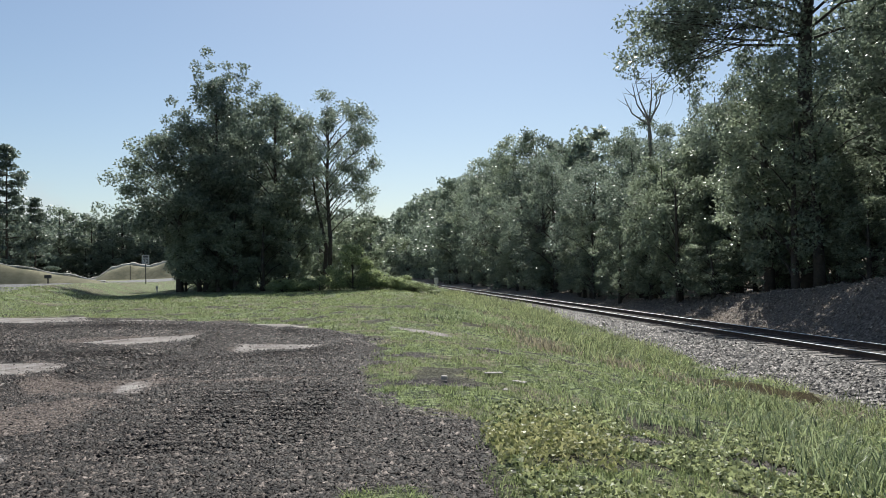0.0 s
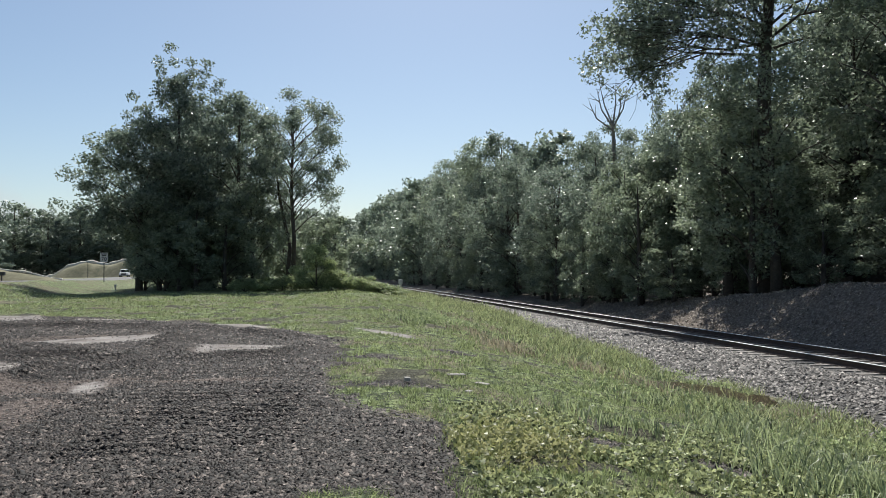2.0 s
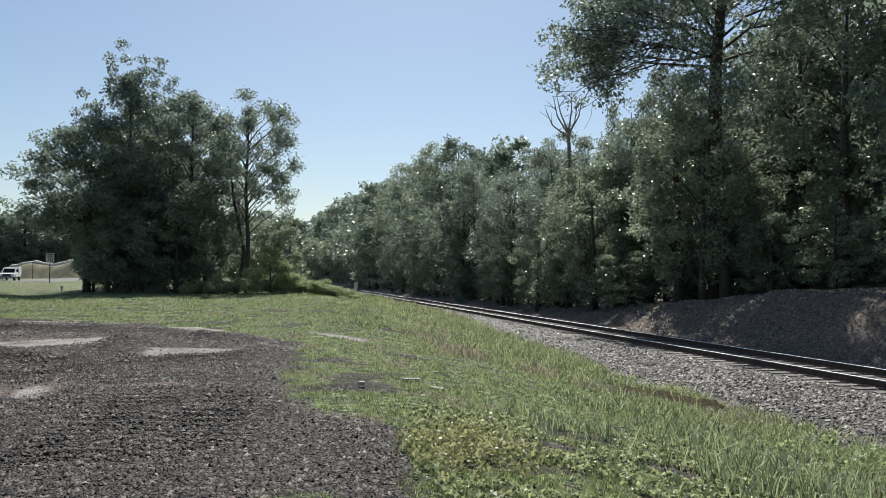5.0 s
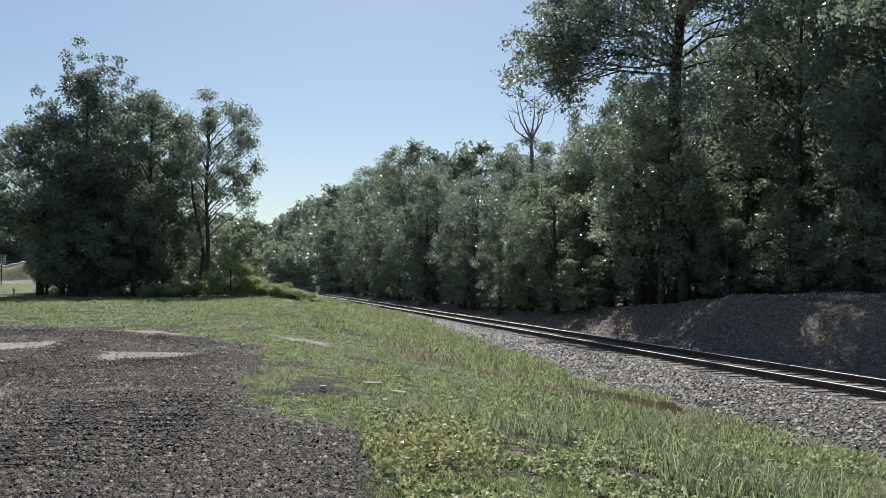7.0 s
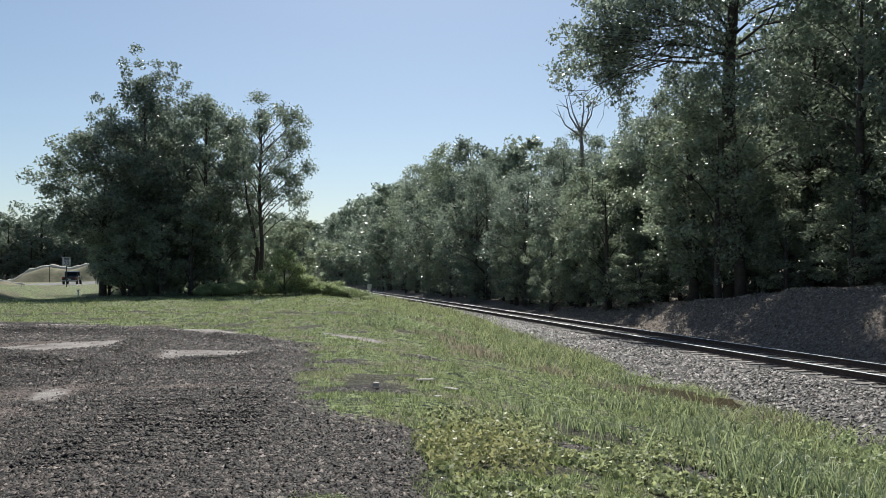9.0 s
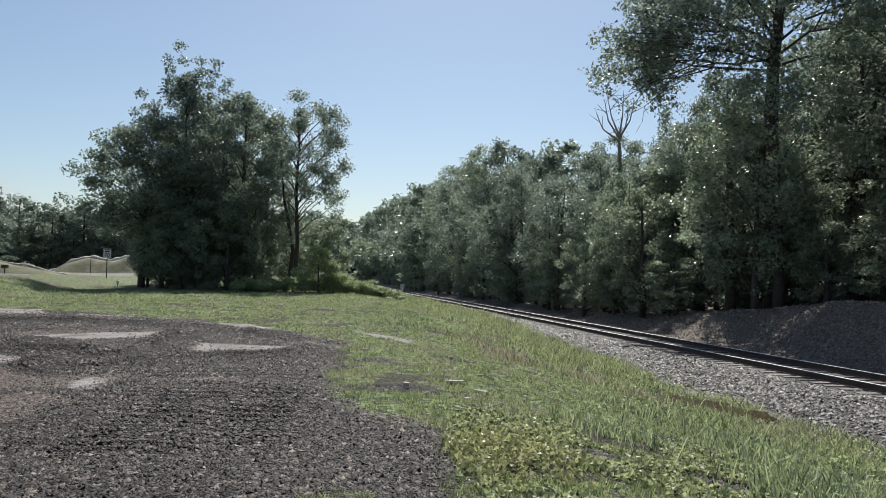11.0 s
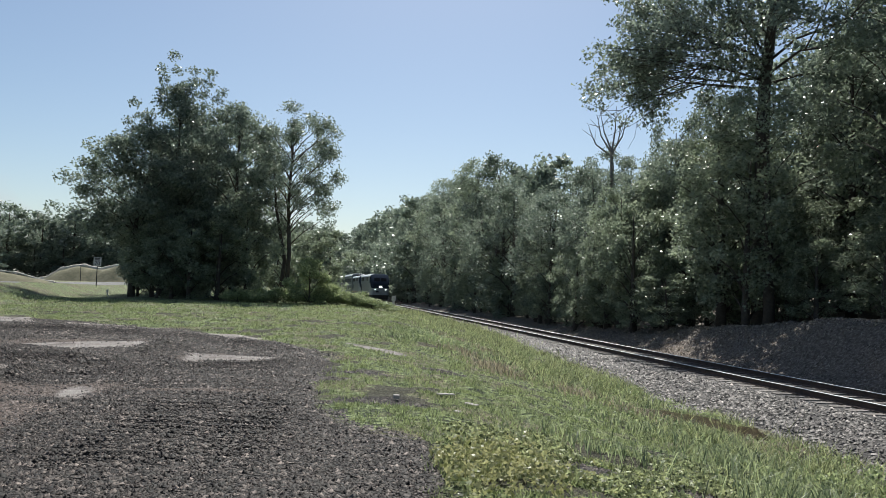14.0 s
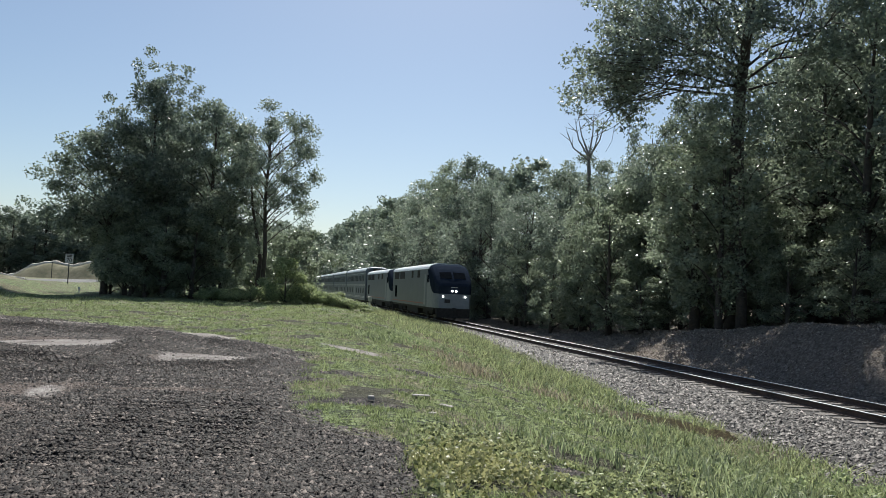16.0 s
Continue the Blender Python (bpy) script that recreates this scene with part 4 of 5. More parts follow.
def clump():
    """The group of trees that stands by itself on the field."""
    spires = []
    for x, z in ((-1.6, 16.6), (-0.4, 17.2), (0.7, 16.4), (1.9, 16.3), (2.8, 15.0), (-3.1, 13.8), (-2.3, 13.2), (1.2, 15.4), (-3.6, 12.6), (3.4, 13.8)):
        spires += [(x * (1 - 0.06 * k), rng.normal(0, 0.4), z - 0.75 * k) for k in range(5)]
    t1 = broadleaf("tree", 15.2, 3.6, 0.6, 260, 88, 0.18, M_LEAF_DARK, M_BARK, 0.3, 31, "tall dark sweetgum with a spiky top", extra=spires)
    stand(t1, -16.2, 55.5, 0, 1.0, False)
    t2 = broadleaf("tree", 11.6, 5.1, 3.6, 280, 96, 0.18, M_LEAF, M_BARK, 0.42, 32, "dense round broadleaf tree in the field")
    stand(t2, -18.9, 55.0, 0, (1.12, 1.05, 1.0), False)
    t3 = broadleaf("tree", 14.3, 4.6, 0.6, 320, 84, 0.18, M_LEAF, M_BARK, 0.62, 33, "dense leafy tree with a domed crown")
    stand(t3, -12.3, 56.5, 0, 1.0, False)
    t4 = airy_tree()
    stand(t4, -8.2, 55.0, 0, 1.0, False)
    t5 = broadleaf("tree", 7.5, 2.6, 0.2, 110, 78, 0.15, M_LEAF_LIGHT, M_BARK, 0.5, 35, "small light green tree under the tall ones", clump_r=0.5)
    stand(t5, -10.9, 54.6, 0, 1.0, False)
    stand(t3, -14.6, 58.5, 140, (0.8, 0.8, 0.85), True)
    for x, y, s in ((-15.9, 54.6, 0.85), (-14.4, 53.0, 0.8), (-12.6, 53.4, 0.8), (-15.0, 57.5, 1.1), (-15.2, 55.0, 0.7), (-17.3, 54.4, 0.75), (-16.6, 53.6, 0.8), (-15.6, 53.2, 0.7)):
        stand(t5, x, y, x * 40, (s * 1.3, s * 1.3, s), True)
    stand(t5, -18.6, 55.4, 50, (0.62, 0.62, 0.8), True)
    t6 = broadleaf("tree", 7.5, 3.4, 0.3, 120, 70, 0.22, M_LEAF_LIGHT, M_BARK, 0.55, 36, "pale green tree behind the brush", clump_r=0.55)
    stand(t6, -7.2, 68, 0, (1.0, 1.0, 0.86), False)
    stand(t6, -11.0, 72, 90, 0.95, True)
    # unseen trees behind the group, added to throw shade on the field
    for x, y, s in ((-18.6, 66, 1.0), (-20.5, 74, 1.15), (-16.0, 70, 1.1)):
        stand(FAR, x, y, x * 30, s * 0.85, True)


clump()


def brush():
    """The round bush and the low tangle at the end of the field."""
    r = random.Random(8)
    b = broadleaf("bush", 3.4, 1.45, 0.05, 80, 110, 0.11, M_BUSH, M_BARK, 0.3, 41, "round light green bush at the field's end", clump_r=0.4, trunk_r=0.06)
    tagged(b, category="bush")
    stand(b, -5.9, 50.0, 0, (1.0, 1.0, 0.92), False, 0.05)
    low = broadleaf("bush", 1.5, 1.2, 0.0, 40, 90, 0.09, M_BUSH, M_BARK, 0.4, 42, "low tangled green brush at the field's end", clump_r=0.34, trunk_r=0.03)
    tagged(low, category="bush", group="low brush")
    first = True
    for i in range(18):
        t = i / 17
        x, y = -11.0 + 10.0 * t + r.uniform(-0.3, 0.3), 51.5 - 1.2 * t + r.uniform(-1.2, 1.2)
        h = 0.56 + 0.2 * math.exp(-((x + 5.0) / 2.4) ** 2) - 0.18 * max(0.0, x + 3.5) / 2.5
        stand(low, x, y, r.uniform(0, 360), (1.0, 1.0, h * r.uniform(0.85, 1.15)), not first, 0.05)
        first = False


brush()


def far_left():
    """The pines and broadleaf trees behind the highway."""
    r = random.Random(15)
    p = pine("pine", 22.5, 6.2, 2.5, 15, 51)
    stand(p, -68.8, 121, 0, 1.0, False)
    for x, y, s in ((-77.5, 126, 1.05), (-74.5, 119, 0.9), (-67.5, 127, 0.66)):
        stand(p, x, y, r.uniform(0, 360), s)
    for i in range(30):
        x = -205 + 6.0 * i + r.uniform(-2, 2)
        stand(FAR, x, 256 + r.uniform(-4, 6), r.uniform(0, 360), (1.35, 1.35, r.uniform(0.62, 0.9)))
    for i in range(42):
        x = -215 + 4.6 * i + r.uniform(-2, 2)
        s = r.uniform(1.1, 1.5)
        stand(FAR, x, 264 + r.uniform(-8, 14) + 0.1 * (x + 100), r.uniform(0, 360), (s * 1.3, s * 1.3, s))
    for i in range(16):
        x = -215 + 12 * i + r.uniform(-2, 2)
        stand(FAR, x, 290 + r.uniform(-6, 6), r.uniform(0, 360), (2.0, 2.0, r.uniform(1.3, 1.55)))
    for i in range(7):
        stand(p, -200 + 21 * i + r.uniform(-4, 4), 254 + r.uniform(-5, 5), r.uniform(0, 360), r.uniform(0.8, 1.05))


far_left()

# ---- beside the highway ----
M_SIGN = material("sign white", [(0.40, 0.40, 0.41), (0.52, 0.52, 0.53)], rough=0.5)
M_BLACK = material("black paint", [(0.012, 0.012, 0.013), (0.03, 0.03, 0.032)], rough=0.5)
M_STEEL = material("galvanised steel", [(0.22, 0.22, 0.22), (0.34, 0.34, 0.34)], scale=8, rough=0.5, metal=0.7)
M_MOUND = material("dry mown grass", [(0.085, 0.09, 0.05), (0.17, 0.155, 0.09), (0.26, 0.235, 0.15)], scale=0.35, rough=0.95, bump=0.6, bump_scale=6)
M_CREST = material("pale mound crest", [(0.50, 0.45, 0.38), (0.72, 0.67, 0.58)], scale=0.8, rough=0.95, bump=0.5, bump_scale=4)
M_WHITE = material("weathered white paint", [(0.52, 0.51, 0.49), (0.74, 0.73, 0.70)], scale=6, rough=0.7, bump=0.2)


def gz(x, y):
    return float(ground_z(np.array([x]), np.array([y]))[0])


def lettering(name, text, size, mat_, parent, m):
    cu = bpy.data.curves.new(name, "FONT")
    cu.body, cu.size, cu.extrude, cu.align_x, cu.align_y = text, size, 0.004, "CENTER", "CENTER"
    tmp = bpy.data.objects.new(name, cu)
    me = bpy.data.meshes.new_from_object(tmp)
    bpy.data.objects.remove(tmp)
    ob = part(name, me, mat_, parent)
    ob.matrix_basis = m
    return ob


def speed_sign():
    x, y = -31.8, 82.0
    sign = new("speed_sign")
    sign.matrix_basis = pose(x, y, gz(x, y) - 0.3, 0, 0, 16)
    sign.scale = (0.9, 0.9, 0.96)
    part("post", boxed(-0.05, -0.04, 0, 0.05, 0.04, 3.4, bevel=0.01), M_BLACK, sign, "dark steel post")
    face = part("panel", boxed(-0.42, -0.065, 2.5, 0.42, -0.045, 3.5, bevel=0.004), M_SIGN, sign, "white rectangular speed panel")
    lettering("number", "70", 0.60, M_BLACK, face, pose(0, -0.072, 2.80, 90, 0, 0))
    for z, w in ((3.38, 0.30), (3.20, 0.24)):
        part("text_bar", boxed(-w, -0.074, z - 0.06, w, -0.064, z + 0.04), M_BLACK, face)
    tagged(sign, "white highway speed sign with 70 on a post", "road sign")


speed_sign()


def mound(points, y, label, depth=9.0, thick=0.75):
    """A long heap of earth with a pale strip along its crest; points: x and crest height along it."""
    xs = np.linspace(points[0][0], points[-1][0], 46)
    hs = np.interp(xs, [p[0] for p in points], [p[1] for p in points])
    hs = np.convolve(np.pad(hs, 2, mode="edge"), np.ones(5) / 5, "valid")
    ob = new("earth_mound")
    ds = np.linspace(-1, 1, 17)
    v = []
    for x, h in zip(xs, hs):
        for d in ds:
            v.append((x, y + d * depth + 0.6 * math.sin(x * 0.4), -0.6 + (h + 0.6) * math.cos(d * math.pi / 2) ** 1.4 + 0.25 * noise.noise((x * 0.25, d * 2, 3))))
    k = len(ds)
    f = [(i * k + j, (i + 1) * k + j, (i + 1) * k + j + 1, i * k + j + 1) for i in range(len(xs) - 1) for j in range(k - 1)]
    part("slope", mesh_np("slope", v, f), M_MOUND, ob, smooth=True)
    bm = bmesh.new()
    crest = [(x, y + 0.6 * math.sin(x * 0.4), h + 0.1 + 0.12 * math.sin(x)) for x, h in zip(xs, hs)]
    tube(bm, crest, [thick + 0.2 * thick * math.sin(i * 1.3) for i in range(len(crest))], 8)
    part("pale_crest", bm, M_CREST, ob, "pale strip along the crest", smooth=True)
    tagged(ob, label, "earth mound")


mound([(-74, 4.0), (-66, 4.1), (-63.6, 3.4), (-57, 2.1), (-52, 1.35), (-49.5, 0.6)], 113, "long dry-grass earth mound beside the highway", 5.0, 0.13)
mound([(-106, 0.3), (-103.3, 1.2), (-99.8, 3.4), (-94.5, 5.0), (-91, 4.6), (-87.5, 4.0), (-84.5, 5.0), (-82, 5.7), (-79.5, 3.4), (-77, 1.5)], 230, "dry-grass earth mound with a pale strip on its crest", thick=0.6)


def small_posts():
    pole = new("marker_pole")
    part("pole", disc(0.09, 4.2, "z", (0, 0, 2.1), 10), M_BLACK, pole)
    part("cap", disc(0.14, 0.25, "z", (0, 0, 4.25), 10), M_BLACK, pole)
    pole.matrix_basis = pose(-86.5, 212, gz(-86.5, 212))
    tagged(pole, "thin dark pole before the mounds", "pole")
    box_ = new("roadside_box")
    part("post", boxed(-0.06, -0.06, 0, 0.06, 0.06, 0.8), M_BLACK, box_)
    part("case", boxed(-0.35, -0.25, 0.75, 0.35, 0.25, 1.2, bevel=0.05), M_BLACK, box_)
    box_.matrix_basis = pose(-50.5, 98, gz(-50.5, 98))
    tagged(box_, "small dark box on a post beside the highway", "roadside box")
    d = new("delineator")
    part("stake", boxed(-0.04, -0.02, 0, 0.04, 0.02, 0.3, bevel=0.01), M_WHITE, d)
    part("reflector", boxed(-0.09, -0.045, 0.26, 0.09, -0.02, 0.46, bevel=0.02), M_SIGN, d)
    d.matrix_basis = pose(-22.4, 60.0, gz(-22.4, 60))
    tagged(d, "short white marker stake in the grass", "marker")
    m = new("track_marker")
    part("post", boxed(-0.11, -0.09, 0, 0.11, 0.09, 1.1, bevel=0.03), M_WHITE, m)
    part("head", boxed(-0.22, -0.14, 1.0, 0.22, 0.14, 1.55, bevel=0.05), M_WHITE, m)
    x, y = to_xy(86.0, 10.9)
    m.matrix_basis = pose(x, y, gz(x, y) - 0.05, 0, 0, 8)
    tagged(m, "weathered white marker post beside the railway", "marker post")
    for x, y, turn, sx in ((0.74, 11.9, 20, 0.30), (1.08, 11.3, -35, 0.22), (-0.02, 11.0, 10, 0.08), (0.8, 10.3, 60, 0.12)):
        bm = boxed(-sx / 2, -0.04, 0, sx / 2, 0.04, 0.018 if sx > 0.1 else 0.05, bevel=0.008)
        for v in bm.verts:
            v.co += 0.012 * Vector((noise.noise(v.co * 9), noise.noise(v.co * 7 + Vector((3, 1, 0))), 0))
        ob = part("scrap", bm, M_CONCRETE)
        ob.matrix_basis = pose(x, y, gz(x, y) + 0.03, 4, 3, turn)
        tagged(ob, "pale scrap of wood lying in the grass", "scrap")


small_posts()

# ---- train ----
# shade is in the dark side colour, sunlight in the pale roof colour
M_SILVER_SHADED = material("shaded silver train paint", [(0.078, 0.098, 0.122), (0.108, 0.130, 0.156)], scale=1.2, rough=0.42, metal=0.1)
M_ROOF_LIT = material("sunlit train roof", [(0.60, 0.61, 0.62), (0.74, 0.75, 0.76)], scale=1.5, rough=0.4)
M_BLUE = material("dark blue train paint", [(0.020, 0.027, 0.042), (0.03, 0.038, 0.055)], scale=2, rough=1.0, spec=0.0)
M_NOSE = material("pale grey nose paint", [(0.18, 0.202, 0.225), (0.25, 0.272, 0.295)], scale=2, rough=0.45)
M_UNDER = material("sooty underframe", [(0.015, 0.014, 0.013), (0.045, 0.04, 0.037)], scale=5, rough=0.85)
M_GLASS = material("dark glass", [(0.008, 0.010, 0.013), (0.013, 0.015, 0.019)], rough=1.0, spec=0.0)
M_PANE = material("tinted coach glass", [(0.035, 0.042, 0.05), (0.055, 0.063, 0.072)], rough=0.6, spec=0.1)
M_LAMP = glowing("headlight", (1.0, 0.97, 0.9), 6.0)
M_WHEEL = material("wheel steel", [(0.05, 0.045, 0.042), (0.12, 0.11, 0.10)], scale=6, rough=0.5, metal=0.6)
M_STRIPE = material("red stripe", [(0.20, 0.02, 0.02), (0.24, 0.03, 0.03)], rough=0.4)


def shell(w, z0, z1, y, r=0.5):
    """A ring: flat floor and sides, rounded roof edges."""
    half = [(w, z0), (w, z1 - r), (w - 0.06 * r / 0.5, z1 - 0.62 * r), (w - 0.2 * r / 0.5, z1 - 0.3 * r), (w - 0.5 * r / 0.5, z1 - 0.1 * r), (w - 1.0 * r / 0.5, z1)]
    return [(x, y, z) for x, z in half] + [(-x, y, z) for x, z in half[::-1]]


def bogie(parent, y, axles, spread, wheel_r):
    b = part("bogie", box(boxed(-1.12, y - spread - 0.55, 0.42, 1.12, y + spread + 0.55, 0.78, bevel=0.06), -1.22, y - 0.5, 0.3, 1.22, y + 0.5, 0.6, bevel=0.05), M_UNDER, parent, "black running gear")
    for k in range(axles):
        yy = y - spread + 2 * spread * k / (axles - 1)
        for sx in (-0.76, 0.76):
            part("wheel", disc(wheel_r, 0.13, "x", (sx, yy, wheel_r), 24), M_WHEEL, b)
    return b


def locomotive():
    e = new("locomotive")
    part("body", loft([shell(1.5, 0.95, 4.30, y, 0.42) for y in (3.0, 12.0, 20.2)] + [shell(1.46, 1.0, 4.22, 20.45, 0.42)]), M_SILVER_SHADED, e, "silver-grey car body, coloured as in shade", smooth=False)
    # the pale skin wraps the rounded edge to paint its sunlit line
    part("roof", loft([[(-1.30, y, 4.10), (1.30, y, 4.10), (1.515, y, 3.90), (1.47, y, 4.06), (1.35, y, 4.19), (1.10, y, 4.29), (0.8, y, 4.37), (-0.8, y, 4.37), (-1.10, y, 4.29), (-1.35, y, 4.19), (-1.47, y, 4.06), (-1.515, y, 3.90)] for y in (2.6, 20.3)]), M_ROOF_LIT, e)
    front = [(0.18, 1.16, 2.62, 0.16), (0.32, 1.27, 2.80, 0.24), (0.6, 1.38, 3.10, 0.32), (1.0, 1.45, 3.47, 0.38), (1.5, 1.48, 3.85, 0.42), (2.0, 1.497, 4.13, 0.42), (2.5, 1.5, 4.27, 0.42), (3.0, 1.5, 4.302, 0.42)]
    ys = np.concatenate([np.linspace(0.18, 0.6, 4), np.linspace(0.8, 3.0, 12)])
    front = [tuple(float(np.interp(y, [f[0] for f in front], [f[k] for f in front])) for k in range(4)) for y in ys]
    part("nose", loft([shell(w, 0.95, z1, y, rr) for y, w, z1, rr in front]), M_NOSE, e, "pale grey lower nose")
    cap, proud = [], 0.012
    for y, w, z1, rr in front:
        zb = float(np.interp(y, (0.18, 0.6, 1.0, 1.5, 2.1, 2.6, 3.0), (2.02, 2.03, 2.1, 2.33, 2.85, 3.4, 3.86)))
        ring = shell(w + proud, zb, z1 + proud, y - proud, rr)
        for k in (1, -2):
            ring[k] = (ring[k][0], ring[k][1], max(ring[k][2], zb + 0.004))
        cap.append(ring)
    part("cab", loft(cap), M_BLUE, e, "dark blue sloping cab front with a curved edge")
    part("emblem", boxed(-0.26, 0.15, 2.50, 0.26, 0.2, 2.545), M_SIGN, e, "small pale emblem bar")
    for sx in (-1, 1):
        bm = bmesh.new()
        q = [(sx * 0.08, 0.66, 3.16), (sx * 0.98, 0.68, 3.14), (sx * 0.98, 1.2, 3.6), (sx * 0.08, 1.2, 3.64)]
        q = [Vector(p) + Vector((0, -0.03, 0.035)) for p in q]
        a = [bm.verts.new(p) for p in q]
        b = [bm.verts.new(p + Vector((0, 0.06, -0.06))) for p in q]
        bm.faces.new(a), bm.faces.new(b[::-1])
        for i in range(4):
            bm.faces.new((a[i], a[(i + 1) % 4], b[(i + 1) % 4], b[i]))
        part("windscreen", bm, M_GLASS, e)
        part("headlight", disc(0.075, 0.1, "y", (sx * 0.15, 0.17, 2.24), 16), M_LAMP, e, "lit round headlight")
        part("ditch_light", disc(0.06, 0.1, "y", (sx * 0.84, 0.17, 1.82), 16), M_LAMP, e, "lit round ditch light")
        part("cab_window", boxed(sx * 1.5 - 0.02, 2.5, 2.85, sx * 1.5 + 0.02, 3.05, 3.45, bevel=0.01), M_GLASS, e)
        part("cab_door", boxed(sx * 1.5 - 0.025, 3.5, 1.1, sx * 1.5 + 0.025, 4.15, 3.5, bevel=0.01), M_NOSE, e)
        for y0, y1, z0, z1 in ((6.2, 7.2, 3.25, 3.85), (9.2, 9.9, 3.25, 3.85), (13.5, 16.0, 3.2, 3.85), (16.6, 19.0, 3.2, 3.85)):
            g = part("grille", boxed(sx * 1.5 - 0.02, y0, z0, sx * 1.5 + 0.02, y1, z1), M_UNDER, e, "dark side air grille")
            for k in range(4):
                zz = z0 + (z1 - z0) * (k + 0.5) / 4
                part("slat", boxed(sx * 1.52 - 0.02, y0 + 0.05, zz - 0.03, sx * 1.52 + 0.02, y1 - 0.05, zz + 0.03), M_UNDER, g)
        part("side_door", boxed(sx * 1.5 - 0.025, 17.6, 1.5, sx * 1.5 + 0.025, 18.6, 2.6, bevel=0.02), M_GLASS, e)
        part("stripe", boxed(sx * 1.5 - 0.012, 3.6, 1.16, sx * 1.5 + 0.012, 20.1, 1.24), M_STRIPE, e, "thin red stripe")
    part("pilot", loft([[(-1.2, 0.25, 0.25), (1.2, 0.25, 0.25), (1.3, 0.2, 0.97), (-1.3, 0.2, 0.97)], [(-1.25, 0.55, 0.25), (1.25, 0.55, 0.25), (1.35, 0.7, 0.97), (-1.35, 0.7, 0.97)]]), M_UNDER, e, "black snow pilot")
    part("number_board", boxed(-0.72, 0.1, 1.35, -0.3, 0.2, 1.62, bevel=0.01), M_BLACK, e)
    part("coupler", boxed(-0.14, -0.25, 0.75, 0.14, 0.4, 1.0, bevel=0.04), M_UNDER, e)
    part("fuel_tank", boxed(-1.3, 7.6, 0.3, 1.3, 13.0, 1.0, bevel=0.15), M_UNDER, e, "black fuel tank")
    part("sill", boxed(-1.42, 0.7, 0.78, 1.42, 20.4, 0.97), M_UNDER, e)
    part("exhaust", boxed(-0.4, 11.0, 4.36, 0.4, 12.2, 4.5, bevel=0.04), M_UNDER, e)
    bogie(e, 4.4, 2, 1.4, 0.5)
    bogie(e, 16.6, 2, 1.4, 0.5)
    return tagged(e, "silver passenger diesel locomotive with dark blue cab", "locomotive", "train")


def coach():
    e = new("coach")
    part("body", loft([shell(1.5, 0.62, 4.86, 0.3, 0.55)] + [shell(1.55, 0.6, 4.93, y, 0.55) for y in (0.5, 13.0, 25.5)] + [shell(1.5, 0.62, 4.86, 25.7, 0.55)]), M_SILVER_SHADED, e, "fluted silver body, coloured as in shade")
    for sx in (-1, 1):
        for z in (0.95, 1.1, 2.55, 2.68, 4.12):
            part("rib", boxed(sx * 1.55 - 0.02, 0.6, z - 0.02, sx * 1.55 + 0.02, 25.4, z + 0.02), M_ROOF_LIT, e)
        for z0, z1, n in ((1.5, 2.2, 9), (3.1, 3.85, 13)):
            for k in range(n):
                y = 2.4 + (21.2 / (n - 1)) * k
                part("window", boxed(sx * 1.55 - 0.015, y - 0.55, z0, sx * 1.55 + 0.015, y + 0.55, z1, bevel=0.01), M_PANE, e)
        part("door", boxed(sx * 1.55 - 0.02, 12.4, 0.75, sx * 1.55 + 0.02, 13.4, 2.6, bevel=0.01), M_NOSE, e)
    # again drawn down over the edge as a painted sunlit line
    part("roof", loft([[(-1.30, y, 4.70), (1.30, y, 4.70), (1.565, y, 4.42), (1.51, y, 4.61), (1.37, y, 4.79), (1.07, y, 4.90), (0.7, y, 4.99), (-0.7, y, 4.99), (-1.07, y, 4.90), (-1.37, y, 4.79), (-1.51, y, 4.61), (-1.565, y, 4.42)] for y in (0.5, 25.5)]), M_ROOF_LIT, e, "pale roof with its sunlit edge painted in")
    part("gangway", boxed(-0.6, -0.05, 2.7, 0.6, 0.35, 4.7, bevel=0.05), M_UNDER, e)
    part("underframe", boxed(-1.2, 6.5, 0.25, 1.2, 19.5, 0.65, bevel=0.05), M_UNDER, e)
    bogie(e, 3.4, 2, 1.25, 0.46)
    bogie(e, 22.4, 2, 1.25, 0.46)
    return tagged(e, "two-level silver passenger coach with dark windows", "coach", "train")


def train():
    first = locomotive()
    cars = [(first, 0.0), (copy_thing(first, Matrix()), 21.3)]
    c = coach()
    for k in range(6):
        cars.append((c if k == 0 else copy_thing(c, Matrix()), 42.7 + 26.4 * k))
    return cars


TRAIN = train()

# ---- highway traffic ----
M_CAR_DARK = material("black car paint", [(0.010, 0.010, 0.012), (0.018, 0.018, 0.02)], rough=0.25)
M_CAR_WHITE = material("white truck paint", [(0.70, 0.70, 0.70), (0.78, 0.78, 0.78)], rough=0.35)
M_TYRE = material("tyre rubber", [(0.012, 0.012, 0.012), (0.03, 0.03, 0.03)], rough=0.85)
M_TAIL = material("red lamp glass", [(0.20, 0.01, 0.01), (0.28, 0.02, 0.02)], rough=0.2)


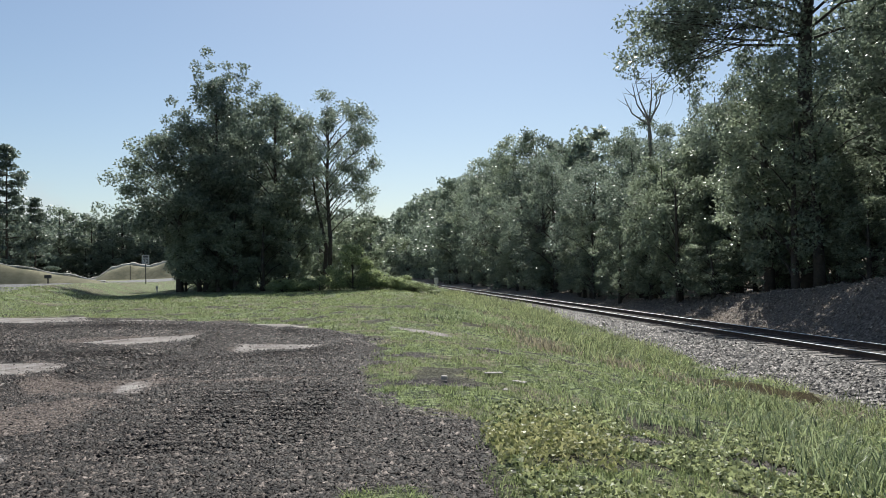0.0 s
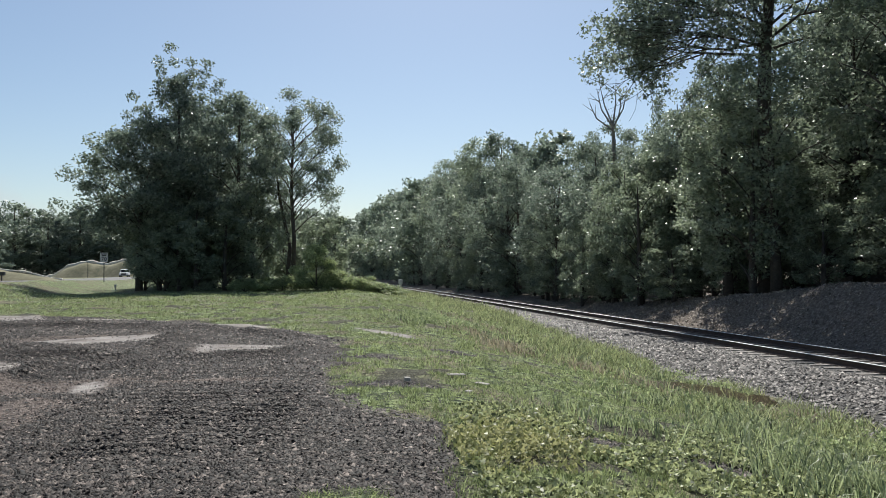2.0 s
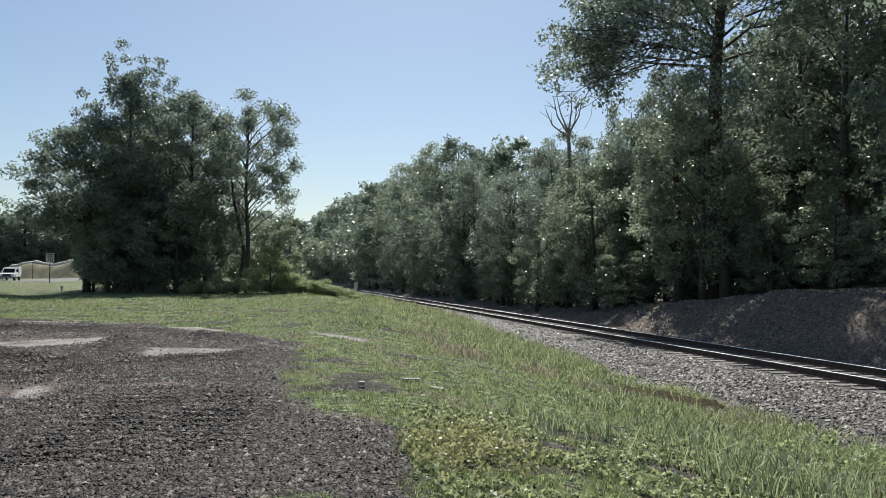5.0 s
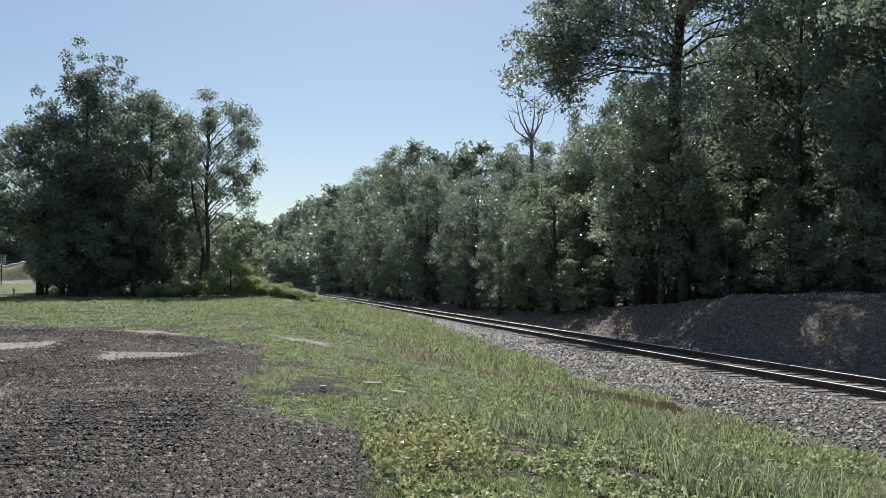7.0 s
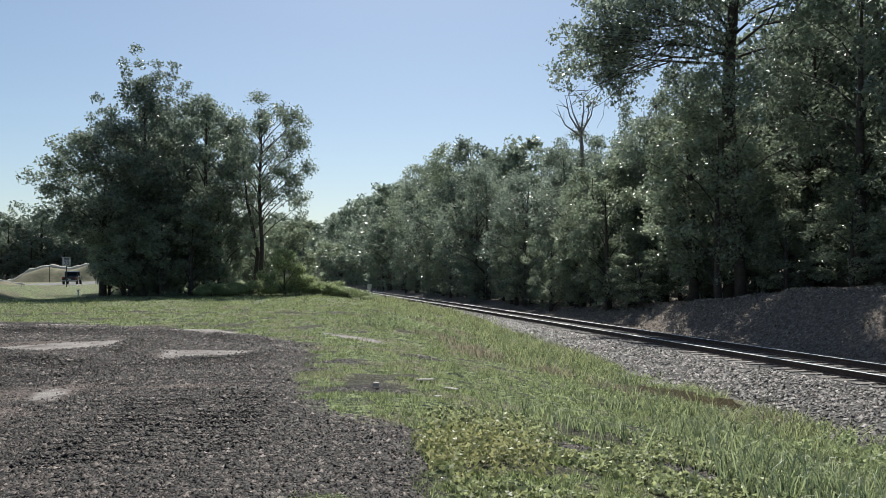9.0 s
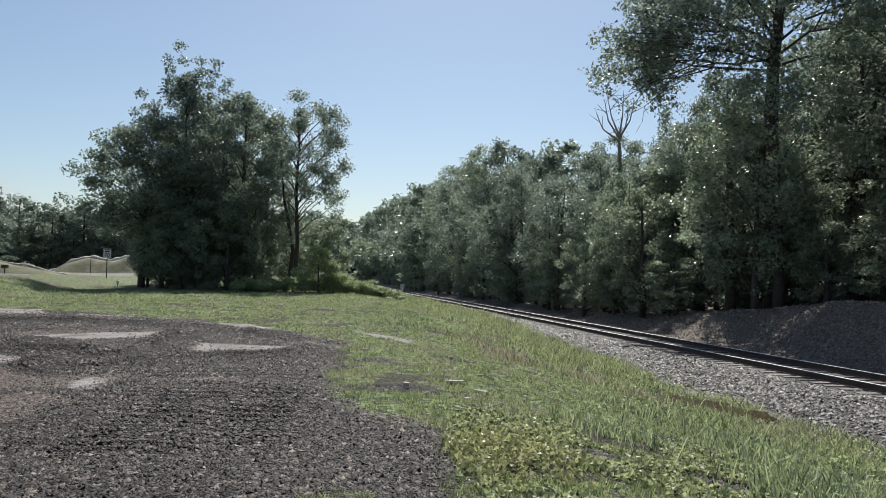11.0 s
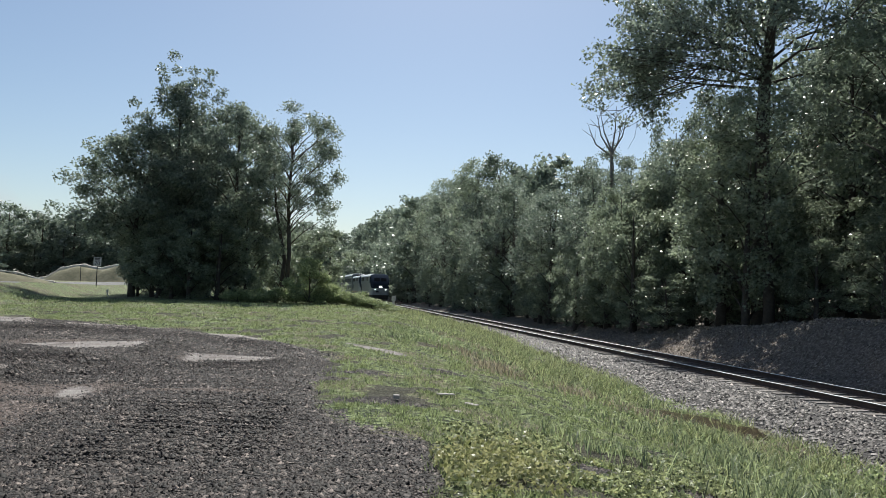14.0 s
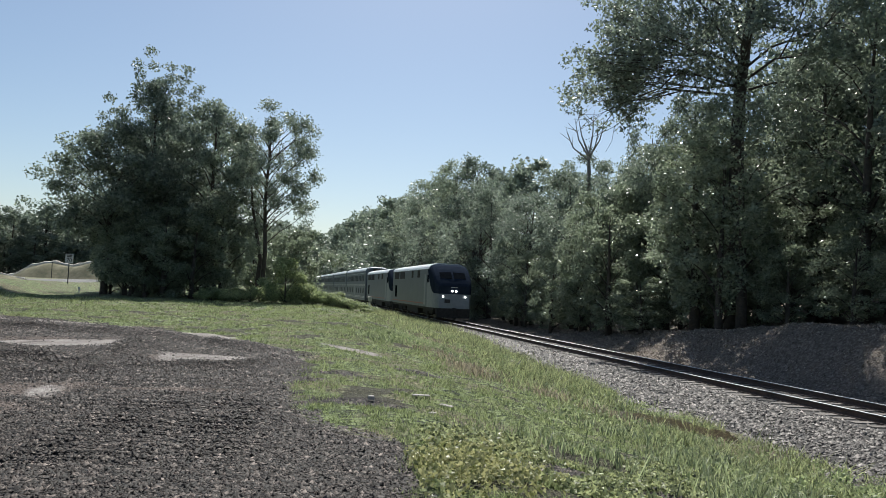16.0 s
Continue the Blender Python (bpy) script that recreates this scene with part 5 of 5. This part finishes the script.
def pickup(paint, boxed_body, label):
    """A pickup, nose towards +y; with a service body behind the cab where boxed_body."""
    e = new("pickup_truck")
    lower = [(-2.75, 0.55), (-2.8, 1.05), (0.6, 1.12), (0.95, 1.18), (2.55, 1.10), (2.8, 0.95), (2.82, 0.55)]
    bm = bmesh.new()
    rings = []
    for x in (-0.98, -0.93, 0.93, 0.98):
        s = 0.04 if abs(x) > 0.95 else 0.0
        rings.append([(x, y * (1 - s * 0.4), z - s * (1 if z > 0.8 else -1)) for y, z in lower])
    part("body", loft(rings, True, bm), paint, e)
    cab = [(-0.85, 1.08), (-0.7, 1.82), (0.0, 1.88), (0.65, 1.82), (1.35, 1.14)]
    part("cab", loft([[(x * k, y, z) for y, z in cab] for x, k in ((-0.88, 1), (-0.8, 1), (0.8, 1), (0.88, 1))]), paint, e)
    for sx in (-1, 1):
        part("side_window", boxed(sx * 0.875 - 0.02, -0.6, 1.25, sx * 0.875 + 0.02, 0.75, 1.7, bevel=0.01), M_GLASS, e)
        part("tail_lamp", boxed(sx * 0.86 - 0.1, -2.84, 0.75, sx * 0.86 + 0.1, -2.76, 1.02, bevel=0.01), M_TAIL, e)
        part("headlamp", boxed(sx * 0.75 - 0.16, 2.76, 0.75, sx * 0.75 + 0.16, 2.85, 0.95, bevel=0.02), M_SIGN, e)
        for y in (-1.75, 1.85):
            w = part("wheel", disc(0.40, 0.26, "x", (sx * 0.86, y, 0.40), 20), M_TYRE, e)
            part("rim", disc(0.22, 0.05, "x", (sx * 0.985, y, 0.40), 14), M_STEEL, w)
    part("rear_window", boxed(-0.68, -0.83, 1.25, 0.68, -0.76, 1.7, bevel=0.01), M_GLASS, e)
    ws = boxed(-0.74, -0.03, -0.42, 0.74, 0.03, 0.42)
    bmesh.ops.transform(ws, matrix=pose(0, 1.04, 1.5, 46, 0, 0), verts=ws.verts)
    part("windscreen", ws, M_GLASS, e)
    part("grille", boxed(-0.55, 2.79, 0.62, 0.55, 2.86, 0.98, bevel=0.02), M_BLACK, e)
    part("bumper", boxed(-0.97, 2.74, 0.42, 0.97, 2.95, 0.62, bevel=0.04), M_STEEL, e)
    part("rear_bumper", boxed(-0.97, -2.95, 0.45, 0.97, -2.74, 0.64, bevel=0.04), M_STEEL, e)
    part("plate_bar", boxed(-0.17, -2.97, 0.66, 0.17, -2.80, 0.80), M_SIGN, e)
    if boxed_body:
        part("service_body", boxed(-0.98, -2.85, 1.0, 0.98, -0.95, 2.0, bevel=0.05), paint, e, "tall white box body")
    else:
        part("bed", boxed(-0.78, -2.7, 1.02, 0.78, -0.95, 1.09), M_BLACK, e)
    return tagged(e, label, "pickup truck")


WHITE_TRUCK = pickup(M_CAR_WHITE, True, "white pickup truck with a box body on the highway")
DARK_TRUCK = pickup(M_CAR_DARK, False, "black pickup truck driving on the highway")


def motions():
    for ob, back_ in TRAIN:
        walk(ob, [(t, along_pose(55.6 + 33.3 * (16.0 - t) + back_, TRACK_U, RAIL_Z)) for t in (0.0, 4.0, 8.0, 12.0, 14.0, 16.0)])
    turn = math.degrees(math.atan(0.24))

    def on_lane(c, y, rz):
        return pose(-(c + 0.24 * y), y, float(road_z(np.array(y))) + 0.01, 0, 0, rz)
    walk(WHITE_TRUCK, [(t, on_lane(23.5, 205.0 - 24.0 * (t - 1.5), turn + 180)) for t in (0.0, 2.0, 4.0, 6.0, 8.0, 12.0, 16.0)])
    lane = ((0.0, 15.5), (4.0, 15.5), (7.0, 16.4), (8.0, 16.8), (8.5, 16.7), (9.5, 15.3), (10.5, 15.0), (16.0, 15.0))
    walk(DARK_TRUCK, [(t, on_lane(c, 100.0 + 28.0 * (t - 8.5), turn)) for t, c in lane])


motions()
